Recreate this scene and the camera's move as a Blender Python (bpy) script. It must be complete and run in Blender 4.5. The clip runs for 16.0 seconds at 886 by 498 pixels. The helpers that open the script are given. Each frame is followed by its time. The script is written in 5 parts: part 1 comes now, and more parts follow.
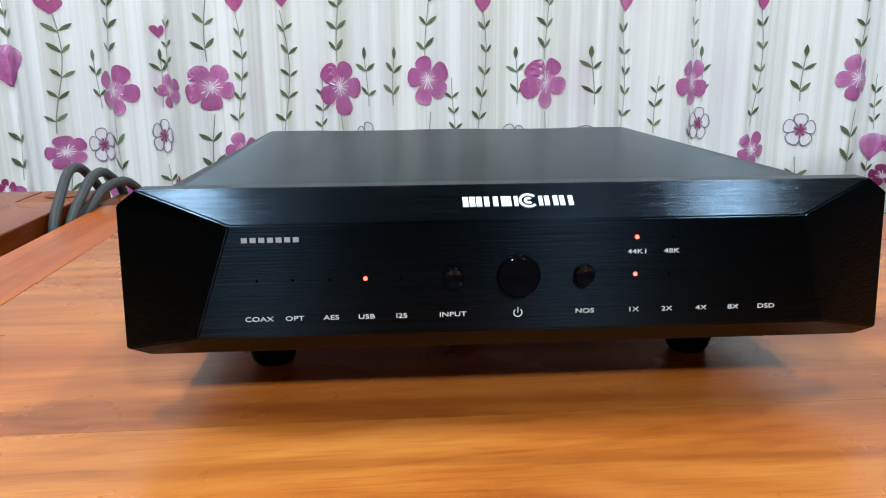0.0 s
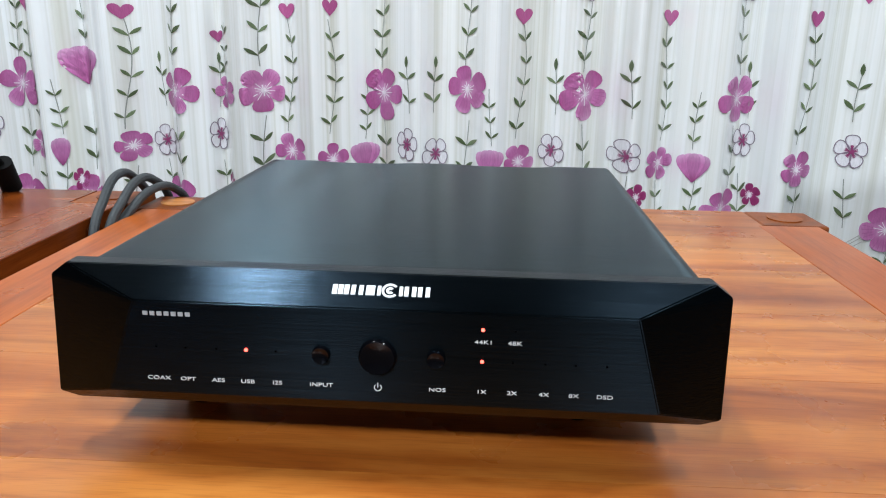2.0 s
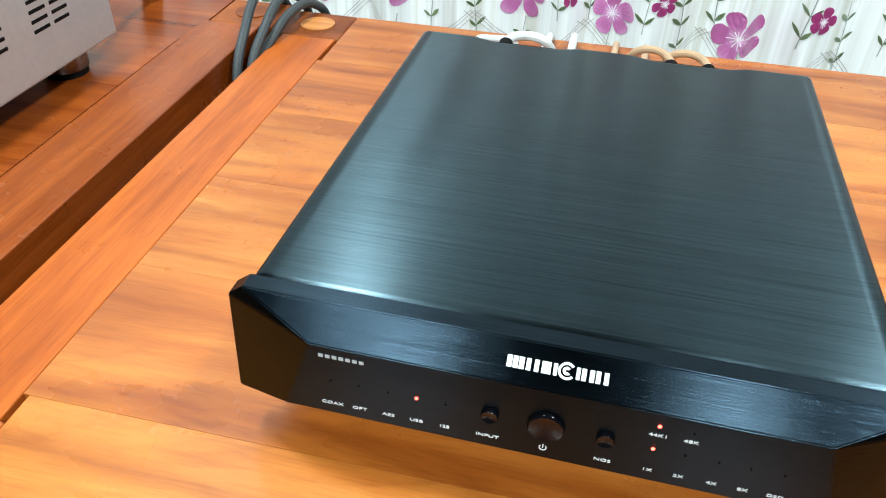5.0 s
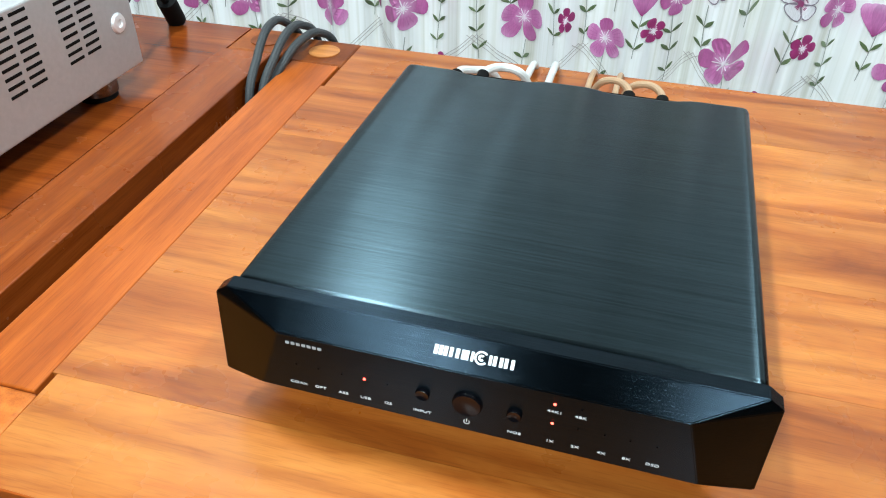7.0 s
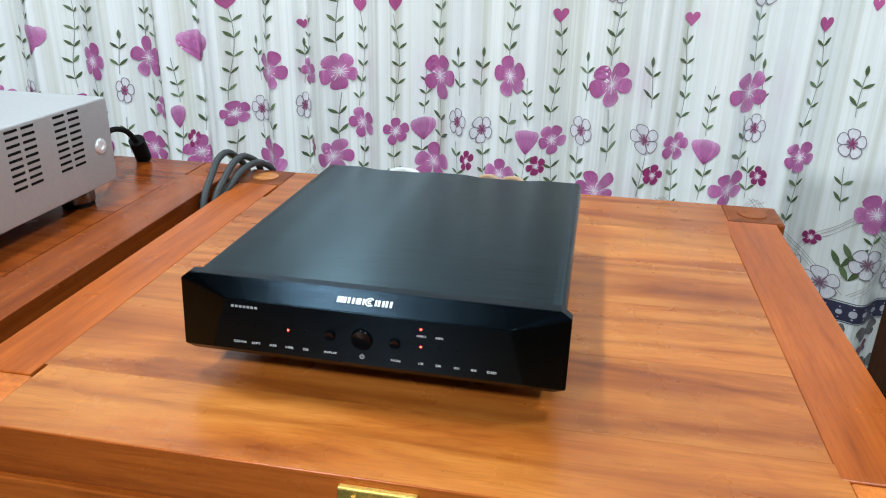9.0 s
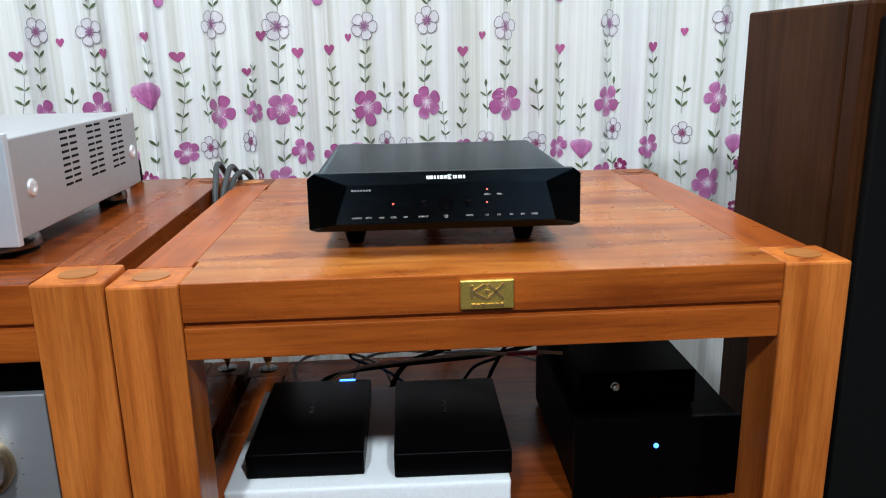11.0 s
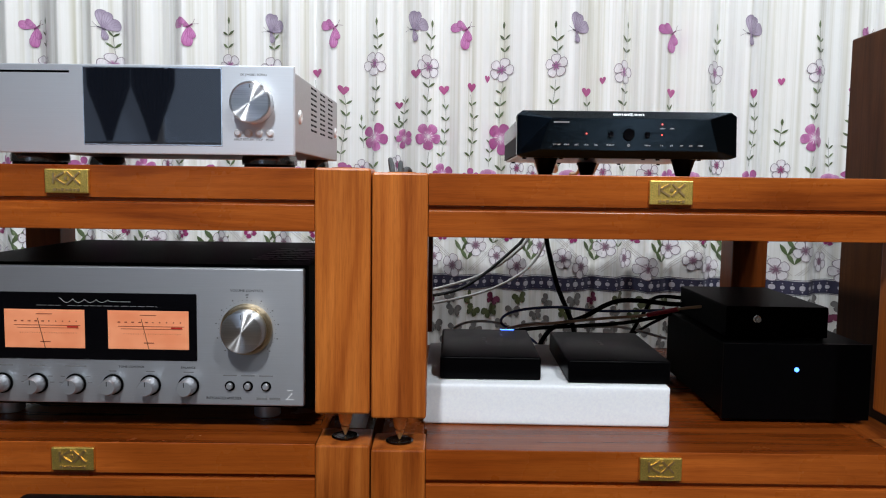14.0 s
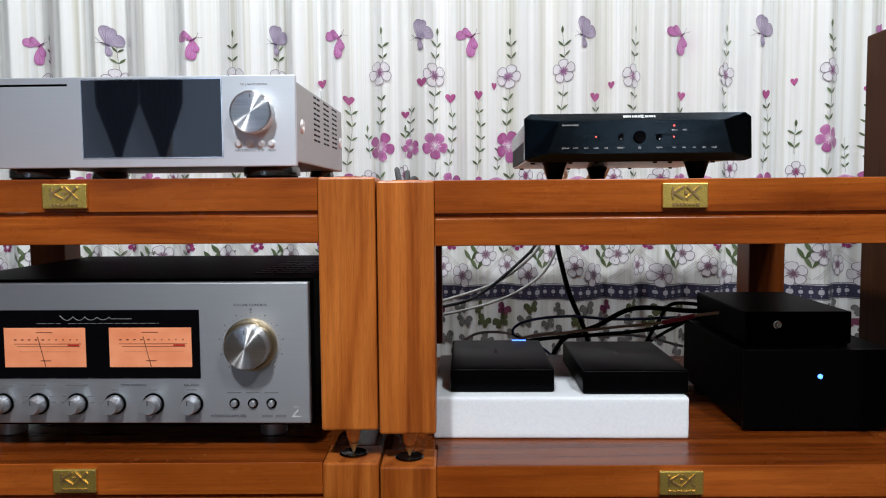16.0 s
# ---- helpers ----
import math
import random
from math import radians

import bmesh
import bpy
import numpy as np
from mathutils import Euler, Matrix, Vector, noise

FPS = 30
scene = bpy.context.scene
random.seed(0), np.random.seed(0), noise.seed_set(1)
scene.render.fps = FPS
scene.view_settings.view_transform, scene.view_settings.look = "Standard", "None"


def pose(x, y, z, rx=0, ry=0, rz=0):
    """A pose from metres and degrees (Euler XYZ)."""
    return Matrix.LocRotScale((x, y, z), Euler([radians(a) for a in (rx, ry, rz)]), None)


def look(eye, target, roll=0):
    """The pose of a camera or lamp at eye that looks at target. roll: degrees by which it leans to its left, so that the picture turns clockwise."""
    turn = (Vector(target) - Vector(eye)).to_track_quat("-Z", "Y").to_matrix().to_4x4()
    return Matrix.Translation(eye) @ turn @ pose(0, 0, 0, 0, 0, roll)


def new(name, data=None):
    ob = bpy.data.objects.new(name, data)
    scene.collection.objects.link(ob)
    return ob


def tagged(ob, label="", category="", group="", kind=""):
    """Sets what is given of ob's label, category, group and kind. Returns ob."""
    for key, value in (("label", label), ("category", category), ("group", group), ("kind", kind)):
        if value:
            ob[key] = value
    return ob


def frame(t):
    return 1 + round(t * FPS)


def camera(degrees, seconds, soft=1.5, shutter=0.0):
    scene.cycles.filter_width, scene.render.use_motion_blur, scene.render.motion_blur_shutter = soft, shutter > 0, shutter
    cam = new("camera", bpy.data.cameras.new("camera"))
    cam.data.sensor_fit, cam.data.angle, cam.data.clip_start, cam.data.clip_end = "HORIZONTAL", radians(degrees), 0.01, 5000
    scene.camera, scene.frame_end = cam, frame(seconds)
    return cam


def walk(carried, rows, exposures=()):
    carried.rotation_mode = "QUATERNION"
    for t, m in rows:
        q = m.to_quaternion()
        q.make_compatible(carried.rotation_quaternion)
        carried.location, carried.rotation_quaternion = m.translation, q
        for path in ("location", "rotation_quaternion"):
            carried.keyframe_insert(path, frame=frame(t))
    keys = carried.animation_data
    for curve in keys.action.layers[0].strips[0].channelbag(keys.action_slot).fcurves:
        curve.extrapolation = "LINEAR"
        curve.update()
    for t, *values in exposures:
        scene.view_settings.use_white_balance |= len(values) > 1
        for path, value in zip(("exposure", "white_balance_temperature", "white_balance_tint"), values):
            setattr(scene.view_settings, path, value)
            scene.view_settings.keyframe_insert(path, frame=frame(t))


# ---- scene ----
cam = camera(61.0, 16.0, 1.1)
PATH = [
    (0, (0.303, -0.186, 0.918), (0.427, 1.752, 0.443), -0.4),
    (0.5, (0.325, -0.189, 0.914), (0.45, 1.751, 0.444), -0.4),
    (1, (0.341, -0.194, 0.919), (0.453, 1.748, 0.454), 0.3),
    (1.5, (0.376, -0.204, 0.938), (0.417, 1.735, 0.451), 1.0),
    (2, (0.398, -0.211, 0.975), (0.272, 1.709, 0.428), 0.9),
    (2.5, (0.413, -0.209, 1.02), (0.194, 1.653, 0.322), 0.9),
    (3, (0.425, -0.203, 1.049), (0.199, 1.602, 0.217), 0.4),
    (3.5, (0.422, -0.191, 1.054), (0.168, 1.552, 0.107), 1.1),
    (4, (0.428, -0.166, 1.072), (0.149, 1.473, -0.04), 0.2),
    (4.5, (0.402, -0.136, 1.087), (0.094, 1.422, -0.129), 0.9),
    (5, (0.35, -0.127, 1.101), (0.005, 1.414, -0.127), 1.9),
    (5.2, (0.351, -0.126, 1.106), (-0.093, 1.402, -0.118), 1.2),
    (7.3, (0.431, -0.191, 1.153), (0.004, 1.344, -0.057), 0.8),
    (7.5, (0.447, -0.205, 1.154), (0.013, 1.343, -0.035), 0.6),
    (8, (0.476, -0.251, 1.15), (0.048, 1.395, 0.098), 0.8),
    (8.5, (0.494, -0.305, 1.132), (0.108, 1.443, 0.24), 1.4),
    (9, (0.506, -0.386, 1.121), (0.147, 1.426, 0.355), 1.2),
    (9.2, (0.507, -0.418, 1.121), (0.171, 1.417, 0.4), 0.6),
    (11.3, (0.278, -0.761, 0.953), (0.385, 1.174, 0.457), -1.05),
    (11.5, (0.264, -0.773, 0.919), (0.334, 1.168, 0.438), -0.95),
    (12, (0.226, -0.826, 0.866), (0.218, 1.153, 0.58), -1.35),
    (12.5, (0.18, -0.894, 0.83), (0.147, 1.092, 0.588), -1.45),
    (13, (0.129, -0.923, 0.79), (0.067, 1.065, 0.578), -0.55),
    (13.5, (0.111, -0.954, 0.772), (0.065, 1.035, 0.561), 0.55),
    (14, (0.107, -0.971, 0.762), (0.08, 1.022, 0.598), 0.75),
    (14.5, (0.111, -0.96, 0.758), (0.077, 1.032, 0.587), 0.05),
    (15, (0.11, -0.954, 0.756), (0.061, 1.036, 0.562), 0.35),
    (15.5, (0.108, -0.943, 0.756), (0.042, 1.049, 0.586), 0.45),
    (16, (0.112, -0.942, 0.757), (0.054, 1.053, 0.623), -0.45),
]
EXPOSURES = [(0, 0.04, 6400, 14), (1.5, 0.05, 6400, 14), (3.0, 0.05, 6450, 16), (4.0, 0.30, 6350, 9), (5.0, 0.58, 6400, 5), (5.5, 0.58, 6400, 5), (7.3, 0.34, 6300, 7), (8.0, 0.24, 6270, 8), (8.7, 0.08, 6270, 9),
             (11.5, 0.04, 6450, 15), (12.5, 0.04, 6600, 18), (13.5, 0.04, 6800, 19), (16.0, 0.04, 6800, 19)]
walk(cam, [(t, look(eye, target, roll)) for t, eye, target, roll in PATH], EXPOSURES)

# ---- light ----
# a closed room lit by four ceiling lamps and by daylight from a window behind the camera
world = bpy.data.worlds.new("world")
scene.world = world
world.use_nodes = True
world.node_tree.nodes["Background"].inputs[0].default_value = (0.6, 0.7, 0.8, 1)
world.node_tree.nodes["Background"].inputs[1].default_value = 0.02

LAMPS = [(-0.27, 0.36, 2.66, 26.0), (1.25, 0.20, 2.66, 22.0), (-0.25, -1.9, 2.66, 66.0), (1.02, -1.9, 2.66, 66.0)]
for lx, ly, lz, watts in LAMPS:
    ld = bpy.data.lights.new("ceiling_lamp_light", "AREA")
    ld.shape, ld.size, ld.size_y, ld.energy, ld.color = "RECTANGLE", 0.13, 0.34, watts, (0.855, 0.965, 1.0)
    lo = new("ceiling_lamp_light", ld)
    lo.matrix_world = pose(lx, ly, lz)
WX0, WX1, WZ0, WZ1 = -2.2, -1.0, 0.95, 2.35

# ---- helpers of the scene ----
ROOT = {}


def thing(name, loc, label, category, group="", kind=""):
    ob = new(name)
    ob.empty_display_size = 0.02
    ob.location = loc
    ROOT[ob.name] = Vector(loc)
    return tagged(ob, label, category, group, kind)


def box_uv(bm):
    uv = bm.loops.layers.uv.verify()
    for f in bm.faces:
        n = f.normal
        for l in f.loops:
            c = l.vert.co
            l[uv].uv = (c.y, c.z) if abs(n.x) > 0.7 else (c.x, c.y + c.z)


def part(name, bm, material, parent=None, label="", smooth=False, kind=""):
    """Links a bmesh given in world metres as one mesh object under a thing or a part."""
    off = Vector((0, 0, 0))
    if parent is not None:
        off = ROOT[parent.name]
        bmesh.ops.translate(bm, verts=bm.verts, vec=-off)
    bm.normal_update()
    box_uv(bm)
    me = bpy.data.meshes.new(name)
    bm.to_mesh(me)
    bm.free()
    for m in (material if isinstance(material, (list, tuple)) else [material]):
        me.materials.append(m)
    if smooth:
        me.polygons.foreach_set("use_smooth", [True] * len(me.polygons))
        me.set_sharp_from_angle(angle=radians(35))
    ob = new(name, me)
    if parent is not None:
        ob.parent = parent
        ROOT[ob.name] = off
    return tagged(ob, label, kind=kind)


def solid(name, bm, material, loc, label, category, group="", kind="", smooth=False):
    """A thing that is one mesh, with its origin at loc."""
    bmesh.ops.translate(bm, verts=bm.verts, vec=-Vector(loc))
    ob = part(name, bm, material, None, label, smooth)
    ob.location = loc
    ROOT[ob.name] = Vector(loc)
    return tagged(ob, label, category, group, kind)


def add_box(bm, x0, x1, y0, y1, z0, z1, bevel=0.0, seg=2):
    r = bmesh.ops.create_cube(bm, size=1, matrix=Matrix.Translation(((x0 + x1) / 2, (y0 + y1) / 2, (z0 + z1) / 2))
                              @ Matrix.Diagonal((x1 - x0, y1 - y0, z1 - z0, 1)))
    if bevel > 0:
        edges = list({e for v in r["verts"] for e in v.link_edges})
        bmesh.ops.bevel(bm, geom=edges, offset=bevel, segments=seg, profile=0.5, affect="EDGES")
    return bm


def box(x0, x1, y0, y1, z0, z1, bevel=0.0, seg=2):
    return add_box(bmesh.new(), x0, x1, y0, y1, z0, z1, bevel, seg)


AXIS = {"z": Matrix.Identity(4), "y": Matrix.Rotation(radians(90), 4, "X"), "x": Matrix.Rotation(radians(90), 4, "Y")}


def add_cyl(bm, c, r1, r2, h, axis="z", seg=32):
    """A truncated cone centred at c; along y its r2 end points to -y."""
    bmesh.ops.create_cone(bm, cap_ends=True, segments=seg, radius1=r1, radius2=r2, depth=h,
                          matrix=Matrix.Translation(c) @ AXIS[axis])
    return bm


def cyl(c, r1, r2, h, axis="z", seg=32):
    return add_cyl(bmesh.new(), c, r1, r2, h, axis, seg)


def lathe(profile, c, axis="z", seg=36):
    """Turns (radius, height) pairs round an axis through c; along y, height runs to -y."""
    bm = bmesh.new()
    m = Matrix.Translation(c) @ AXIS[axis]
    rings = []
    for r, h in profile:
        if r < 1e-6:
            rings.append([bm.verts.new(m @ Vector((0, 0, h)))])
        else:
            rings.append([bm.verts.new(m @ Vector((r * math.cos(2 * math.pi * i / seg), r * math.sin(2 * math.pi * i / seg), h))) for i in range(seg)])
    for a, b in zip(rings, rings[1:]):
        for i in range(seg):
            j = (i + 1) % seg
            if len(a) == 1:
                bm.faces.new((a[0], b[i], b[j]))
            elif len(b) == 1:
                bm.faces.new((a[i], a[j], b[0]))
            else:
                bm.faces.new((a[i], a[j], b[j], b[i]))
    bmesh.ops.recalc_face_normals(bm, faces=bm.faces)
    return bm


def ring_bar(c, r, w, a0, a1, y0, y1, n=24):
    """An arc-shaped bar facing -y, between the angles a0 and a1 (degrees)."""
    bm = bmesh.new()
    rows = []
    for i in range(n + 1):
        a = radians(a0 + (a1 - a0) * i / n)
        q = []
        for rr, yy in ((r - w / 2, y0), (r + w / 2, y0), (r + w / 2, y1), (r - w / 2, y1)):
            q.append(bm.verts.new((c[0] + rr * math.cos(a), yy, c[1] + rr * math.sin(a))))
        rows.append(q)
    for a, b in zip(rows, rows[1:]):
        for k in range(4):
            bm.faces.new((a[k], a[(k + 1) % 4], b[(k + 1) % 4], b[k]))
    bm.faces.new(rows[0])
    bm.faces.new(rows[-1])
    bmesh.ops.recalc_face_normals(bm, faces=bm.faces)
    return bm


def tube(points, r, seg=10, steps=10):
    """A round cable through the points (a Catmull-Rom line)."""
    p = [Vector(q) for q in points]
    p = [p[0] * 2 - p[1]] + p + [p[-1] * 2 - p[-2]]
    line = []
    for i in range(1, len(p) - 2):
        for k in range(steps):
            t = k / steps
            a, b, c, d = p[i - 1:i + 3]
            line.append(0.5 * (2 * b + (c - a) * t + (2 * a - 5 * b + 4 * c - d) * t * t + (3 * b - 3 * c + d - a) * t ** 3))
    line.append(p[-2])
    bm = bmesh.new()
    side = None
    rings = []
    for i, q in enumerate(line):
        d = (line[min(i + 1, len(line) - 1)] - line[max(i - 1, 0)]).normalized()
        if side is None:
            side = d.orthogonal().normalized()
        side = (side - d * side.dot(d)).normalized()
        up = d.cross(side)
        rings.append([bm.verts.new(q + (side * math.cos(2 * math.pi * k / seg) + up * math.sin(2 * math.pi * k / seg)) * r) for k in range(seg)])
    for a, b in zip(rings, rings[1:]):
        for k in range(seg):
            bm.faces.new((a[k], a[(k + 1) % seg], b[(k + 1) % seg], b[k]))
    bm.faces.new(rings[0][::-1])
    bm.faces.new(rings[-1])
    bmesh.ops.recalc_face_normals(bm, faces=bm.faces)
    return bm


def word(name, text, size, x, y, z, material, parent, stretch=1.35, depth=0.0002, centre=True):
    """Raised lettering that faces -y, in Blender's own font, its middle at x."""
    cu = bpy.data.curves.new(name, "FONT")
    cu.body, cu.size, cu.align_x, cu.align_y, cu.extrude = text, size, "CENTER" if centre else "LEFT", "CENTER", depth
    cu.resolution_u = 3
    tmp = bpy.data.objects.new(name, cu)
    scene.collection.objects.link(tmp)
    bpy.context.view_layer.update()
    me = bpy.data.meshes.new_from_object(tmp)
    bpy.data.objects.remove(tmp)
    bm = bmesh.new()
    bm.from_mesh(me)
    bpy.data.meshes.remove(me)
    bm.transform(Matrix.Translation((x, y, z)) @ pose(0, 0, 0, 90) @ Matrix.Diagonal((stretch, 1, 1, 1)))
    return part(name, bm, material, parent)


# ---- materials ----
def mat(name):
    m = bpy.data.materials.new(name)
    m.use_nodes = True
    nt = m.node_tree
    return m, nt, nt.nodes["Principled BSDF"]


def node(nt, kind, **values):
    n = nt.nodes.new(kind)
    for k, v in values.items():
        n.inputs[k.replace("_", " ")].default_value = v
    return n


def coords(nt, scale=(1, 1, 1), out="Object", shift=False):
    tc = nt.nodes.new("ShaderNodeTexCoord")
    mp = nt.nodes.new("ShaderNodeMapping")
    mp.inputs["Scale"].default_value = scale
    nt.links.new(tc.outputs[out], mp.inputs["Vector"])
    if shift:
        oi = nt.nodes.new("ShaderNodeObjectInfo")
        mu = nt.nodes.new("ShaderNodeVectorMath")
        mu.operation = "SCALE"
        mu.inputs[0].default_value = (7.3, 11.7, 5.1)
        nt.links.new(oi.outputs["Random"], mu.inputs["Scale"])
        nt.links.new(mu.outputs[0], mp.inputs["Location"])
    return mp


def ramp(nt, fac, stops):
    r = nt.nodes.new("ShaderNodeValToRGB")
    els = r.color_ramp.elements
    while len(els) < len(stops):
        els.new(0.5)
    for e, (p, c) in zip(els, stops):
        e.position, e.color = p, (*c, 1)
    nt.links.new(fac, r.inputs[0])
    return r


def noise_tex(nt, vec, scale, detail=4.0, rough=0.55, distort=0.0):
    n = node(nt, "ShaderNodeTexNoise", Scale=scale, Detail=detail, Roughness=rough, Distortion=distort)
    nt.links.new(vec, n.inputs["Vector"])
    return n


def mix(nt, fac, a, b, mode="MIX"):
    m = nt.nodes.new("ShaderNodeMix")
    m.data_type, m.blend_type = "RGBA", mode
    if isinstance(fac, float):
        m.inputs[0].default_value = fac
    else:
        nt.links.new(fac, m.inputs[0])
    for sock, v in ((m.inputs[6], a), (m.inputs[7], b)):
        if isinstance(v, tuple):
            sock.default_value = (*v, 1)
        else:
            nt.links.new(v, sock)
    return m.outputs[2]


def bump(nt, bsdf, height, strength=0.2, dist=0.001):
    b = nt.nodes.new("ShaderNodeBump")
    b.inputs["Strength"].default_value, b.inputs["Distance"].default_value = strength, dist
    nt.links.new(height, b.inputs["Height"])
    nt.links.new(b.outputs[0], bsdf.inputs["Normal"])


def plain(name, color, rough=0.5, metal=0.0, spec=0.5, vary=0.12, scale=60.0, relief=0.05, coat=0.0):
    """A surface of one colour with slight mottling and fine relief."""
    m, nt, p = mat(name)
    mp = coords(nt)
    n = noise_tex(nt, mp.outputs[0], scale)
    lo = tuple(c * (1 - vary) for c in color)
    hi = tuple(min(1, c * (1 + vary)) for c in color)
    r = ramp(nt, n.outputs[0], [(0.3, lo), (0.7, hi)])
    nt.links.new(r.outputs[0], p.inputs["Base Color"])
    n2 = noise_tex(nt, mp.outputs[0], scale * 9)
    rr = node(nt, "ShaderNodeMapRange")
    rr.inputs[3].default_value, rr.inputs[4].default_value = max(0.02, rough - 0.06), rough + min(0.06, rough * 0.5)
    nt.links.new(n2.outputs[0], rr.inputs[0])
    nt.links.new(rr.outputs[0], p.inputs["Roughness"])
    p.inputs["Metallic"].default_value = metal
    p.inputs["Specular IOR Level"].default_value = spec
    p.inputs["Coat Weight"].default_value = coat
    if relief:
        bump(nt, p, n2.outputs[0], relief, 0.0004)
    return m


def wood(name, light, mid, dark, axis="x", rough=0.22, swirl=0.3, pull=2.0, spec=0.26, streak=0.6, figure=0.0):
    """Lacquered tropical hardwood, its grain along one axis."""
    m, nt, p = mat(name)
    k = {"x": 0, "y": 1, "z": 2}[axis]

    def along(a, b):
        s = [b, b, b]
        s[k] = a
        return tuple(s)
    big = noise_tex(nt, coords(nt, along(1.5 / pull, 8.0 * pull ** 0.6), shift=True).outputs[0], 1.5, 5.0, 0.62, 1.5)
    fine = noise_tex(nt, coords(nt, along(2.5, 110.0), shift=True).outputs[0], 1.5, 6.0, 0.65, 0.3)
    pore = noise_tex(nt, coords(nt, along(45.0, 900.0), shift=True).outputs[0], 1.0, 2.0, 0.5)
    wv = nt.nodes.new("ShaderNodeTexNoise")
    wv.inputs["Scale"].default_value, wv.inputs["Detail"].default_value, wv.inputs["Distortion"].default_value = 2.2, 3.0, 1.6
    nt.links.new(coords(nt, along(0.9 / pull, 6.0 * pull ** 0.6), shift=True).outputs[0], wv.inputs["Vector"])
    c1 = ramp(nt, big.outputs[0], [(0.30, dark), (0.46, mid), (0.68, light)]).outputs[0]
    c2 = ramp(nt, fine.outputs[0], [(0.30, (0.62, 0.52, 0.45)), (0.60, (1.0, 1.0, 1.0))]).outputs[0]
    c = mix(nt, streak, c1, c2, "MULTIPLY")
    line = ramp(nt, wv.outputs[0], [(0.472, (1, 1, 1)), (0.497, (0.62, 0.47, 0.36)), (0.507, (0.9, 0.84, 0.8)), (0.53, (1, 1, 1))]).outputs[0]
    c = mix(nt, swirl, c, line, "MULTIPLY")
    blotch = noise_tex(nt, coords(nt, along(3.0, 7.0), shift=True).outputs[0], 1.3, 3.0, 0.5, 0.6)
    c = mix(nt, 0.8, c, ramp(nt, blotch.outputs[0], [(0.32, (0.74, 0.68, 0.62)), (0.68, (1.12, 1.14, 1.18))]).outputs[0], "MULTIPLY")
    if figure:
        wt = nt.nodes.new("ShaderNodeTexWave")
        wt.wave_type, wt.bands_direction = "BANDS", "X" if axis != "x" else "Y"
        for key, v in (("Scale", 1.0), ("Distortion", 11.0), ("Detail", 3.0), ("Detail Scale", 0.55), ("Detail Roughness", 0.6)):
            wt.inputs[key].default_value = v
        nt.links.new(coords(nt, along(1.0, 5.0), shift=True).outputs[0], wt.inputs["Vector"])
        ring = ramp(nt, wt.outputs["Fac"], [(0.0, (0.64, 0.50, 0.40)), (0.05, (0.84, 0.76, 0.68)), (0.25, (0.98, 0.97, 0.96)), (0.62, (1.04, 1.05, 1.08)), (1.0, (0.93, 0.88, 0.84))]).outputs[0]
        c = mix(nt, figure, c, ring, "MULTIPLY")
    po = ramp(nt, pore.outputs[0], [(0.34, (0.56, 0.46, 0.40)), (0.50, (1, 1, 1))]).outputs[0]
    c = mix(nt, 0.32, c, po, "MULTIPLY")
    oi = nt.nodes.new("ShaderNodeObjectInfo")
    tone = ramp(nt, oi.outputs["Random"], [(0.0, (0.84, 0.8, 0.77)), (0.5, (1, 0.98, 0.96)), (1.0, (1.1, 1.1, 1.08))]).outputs[0]
    c = mix(nt, 0.8, c, tone, "MULTIPLY")
    nt.links.new(c, p.inputs["Base Color"])
    smear = noise_tex(nt, coords(nt).outputs[0], 14.0, 4.0)
    rr = node(nt, "ShaderNodeMapRange")
    rr.inputs[3].default_value, rr.inputs[4].default_value = rough - 0.05, rough + 0.14
    nt.links.new(smear.outputs[0], rr.inputs[0])
    nt.links.new(rr.outputs[0], p.inputs["Roughness"])
    p.inputs["Specular IOR Level"].default_value = spec
    bump(nt, p, fine.outputs[0], 0.06, 0.0006)
    return m


def brushed(name, color, rough=0.35, aniso=0.75, turn=0.0, metal=1.0, lines=0.25, axis="x", spec=0.5, radial=False, mottle=0.2):
    """Brushed metal whose scratches run along one axis."""
    m, nt, p = mat(name)
    s = {"x": (12, 1000, 1000), "y": (1600, 9, 1600), "z": (1600, 1600, 9)}[axis]
    n = noise_tex(nt, coords(nt, s).outputs[0], 1.0, 3.0, 0.6)
    c = ramp(nt, n.outputs[0], [(0.25, tuple(v * (1 - mottle) for v in color)), (0.75, tuple(min(1, v * (1 + mottle)) for v in color))])
    nt.links.new(c.outputs[0], p.inputs["Base Color"])
    p.inputs["Metallic"].default_value = metal
    p.inputs["Roughness"].default_value = rough
    p.inputs["Specular IOR Level"].default_value = spec
    p.inputs["Anisotropic"].default_value = aniso
    p.inputs["Anisotropic Rotation"].default_value = turn
    tg = nt.nodes.new("ShaderNodeTangent")
    tg.direction_type = "RADIAL" if radial else "UV_MAP"
    tg.axis = "Y"
    nt.links.new(tg.outputs[0], p.inputs["Tangent"])
    bump(nt, p, n.outputs[0], lines, 0.0003)
    return m


def glow(name, color, strength):
    m, nt, p = mat(name)
    p.inputs["Base Color"].default_value = (*color, 1)
    p.inputs["Emission Color"].default_value = (*color, 1)
    p.inputs["Emission Strength"].default_value = strength
    return m


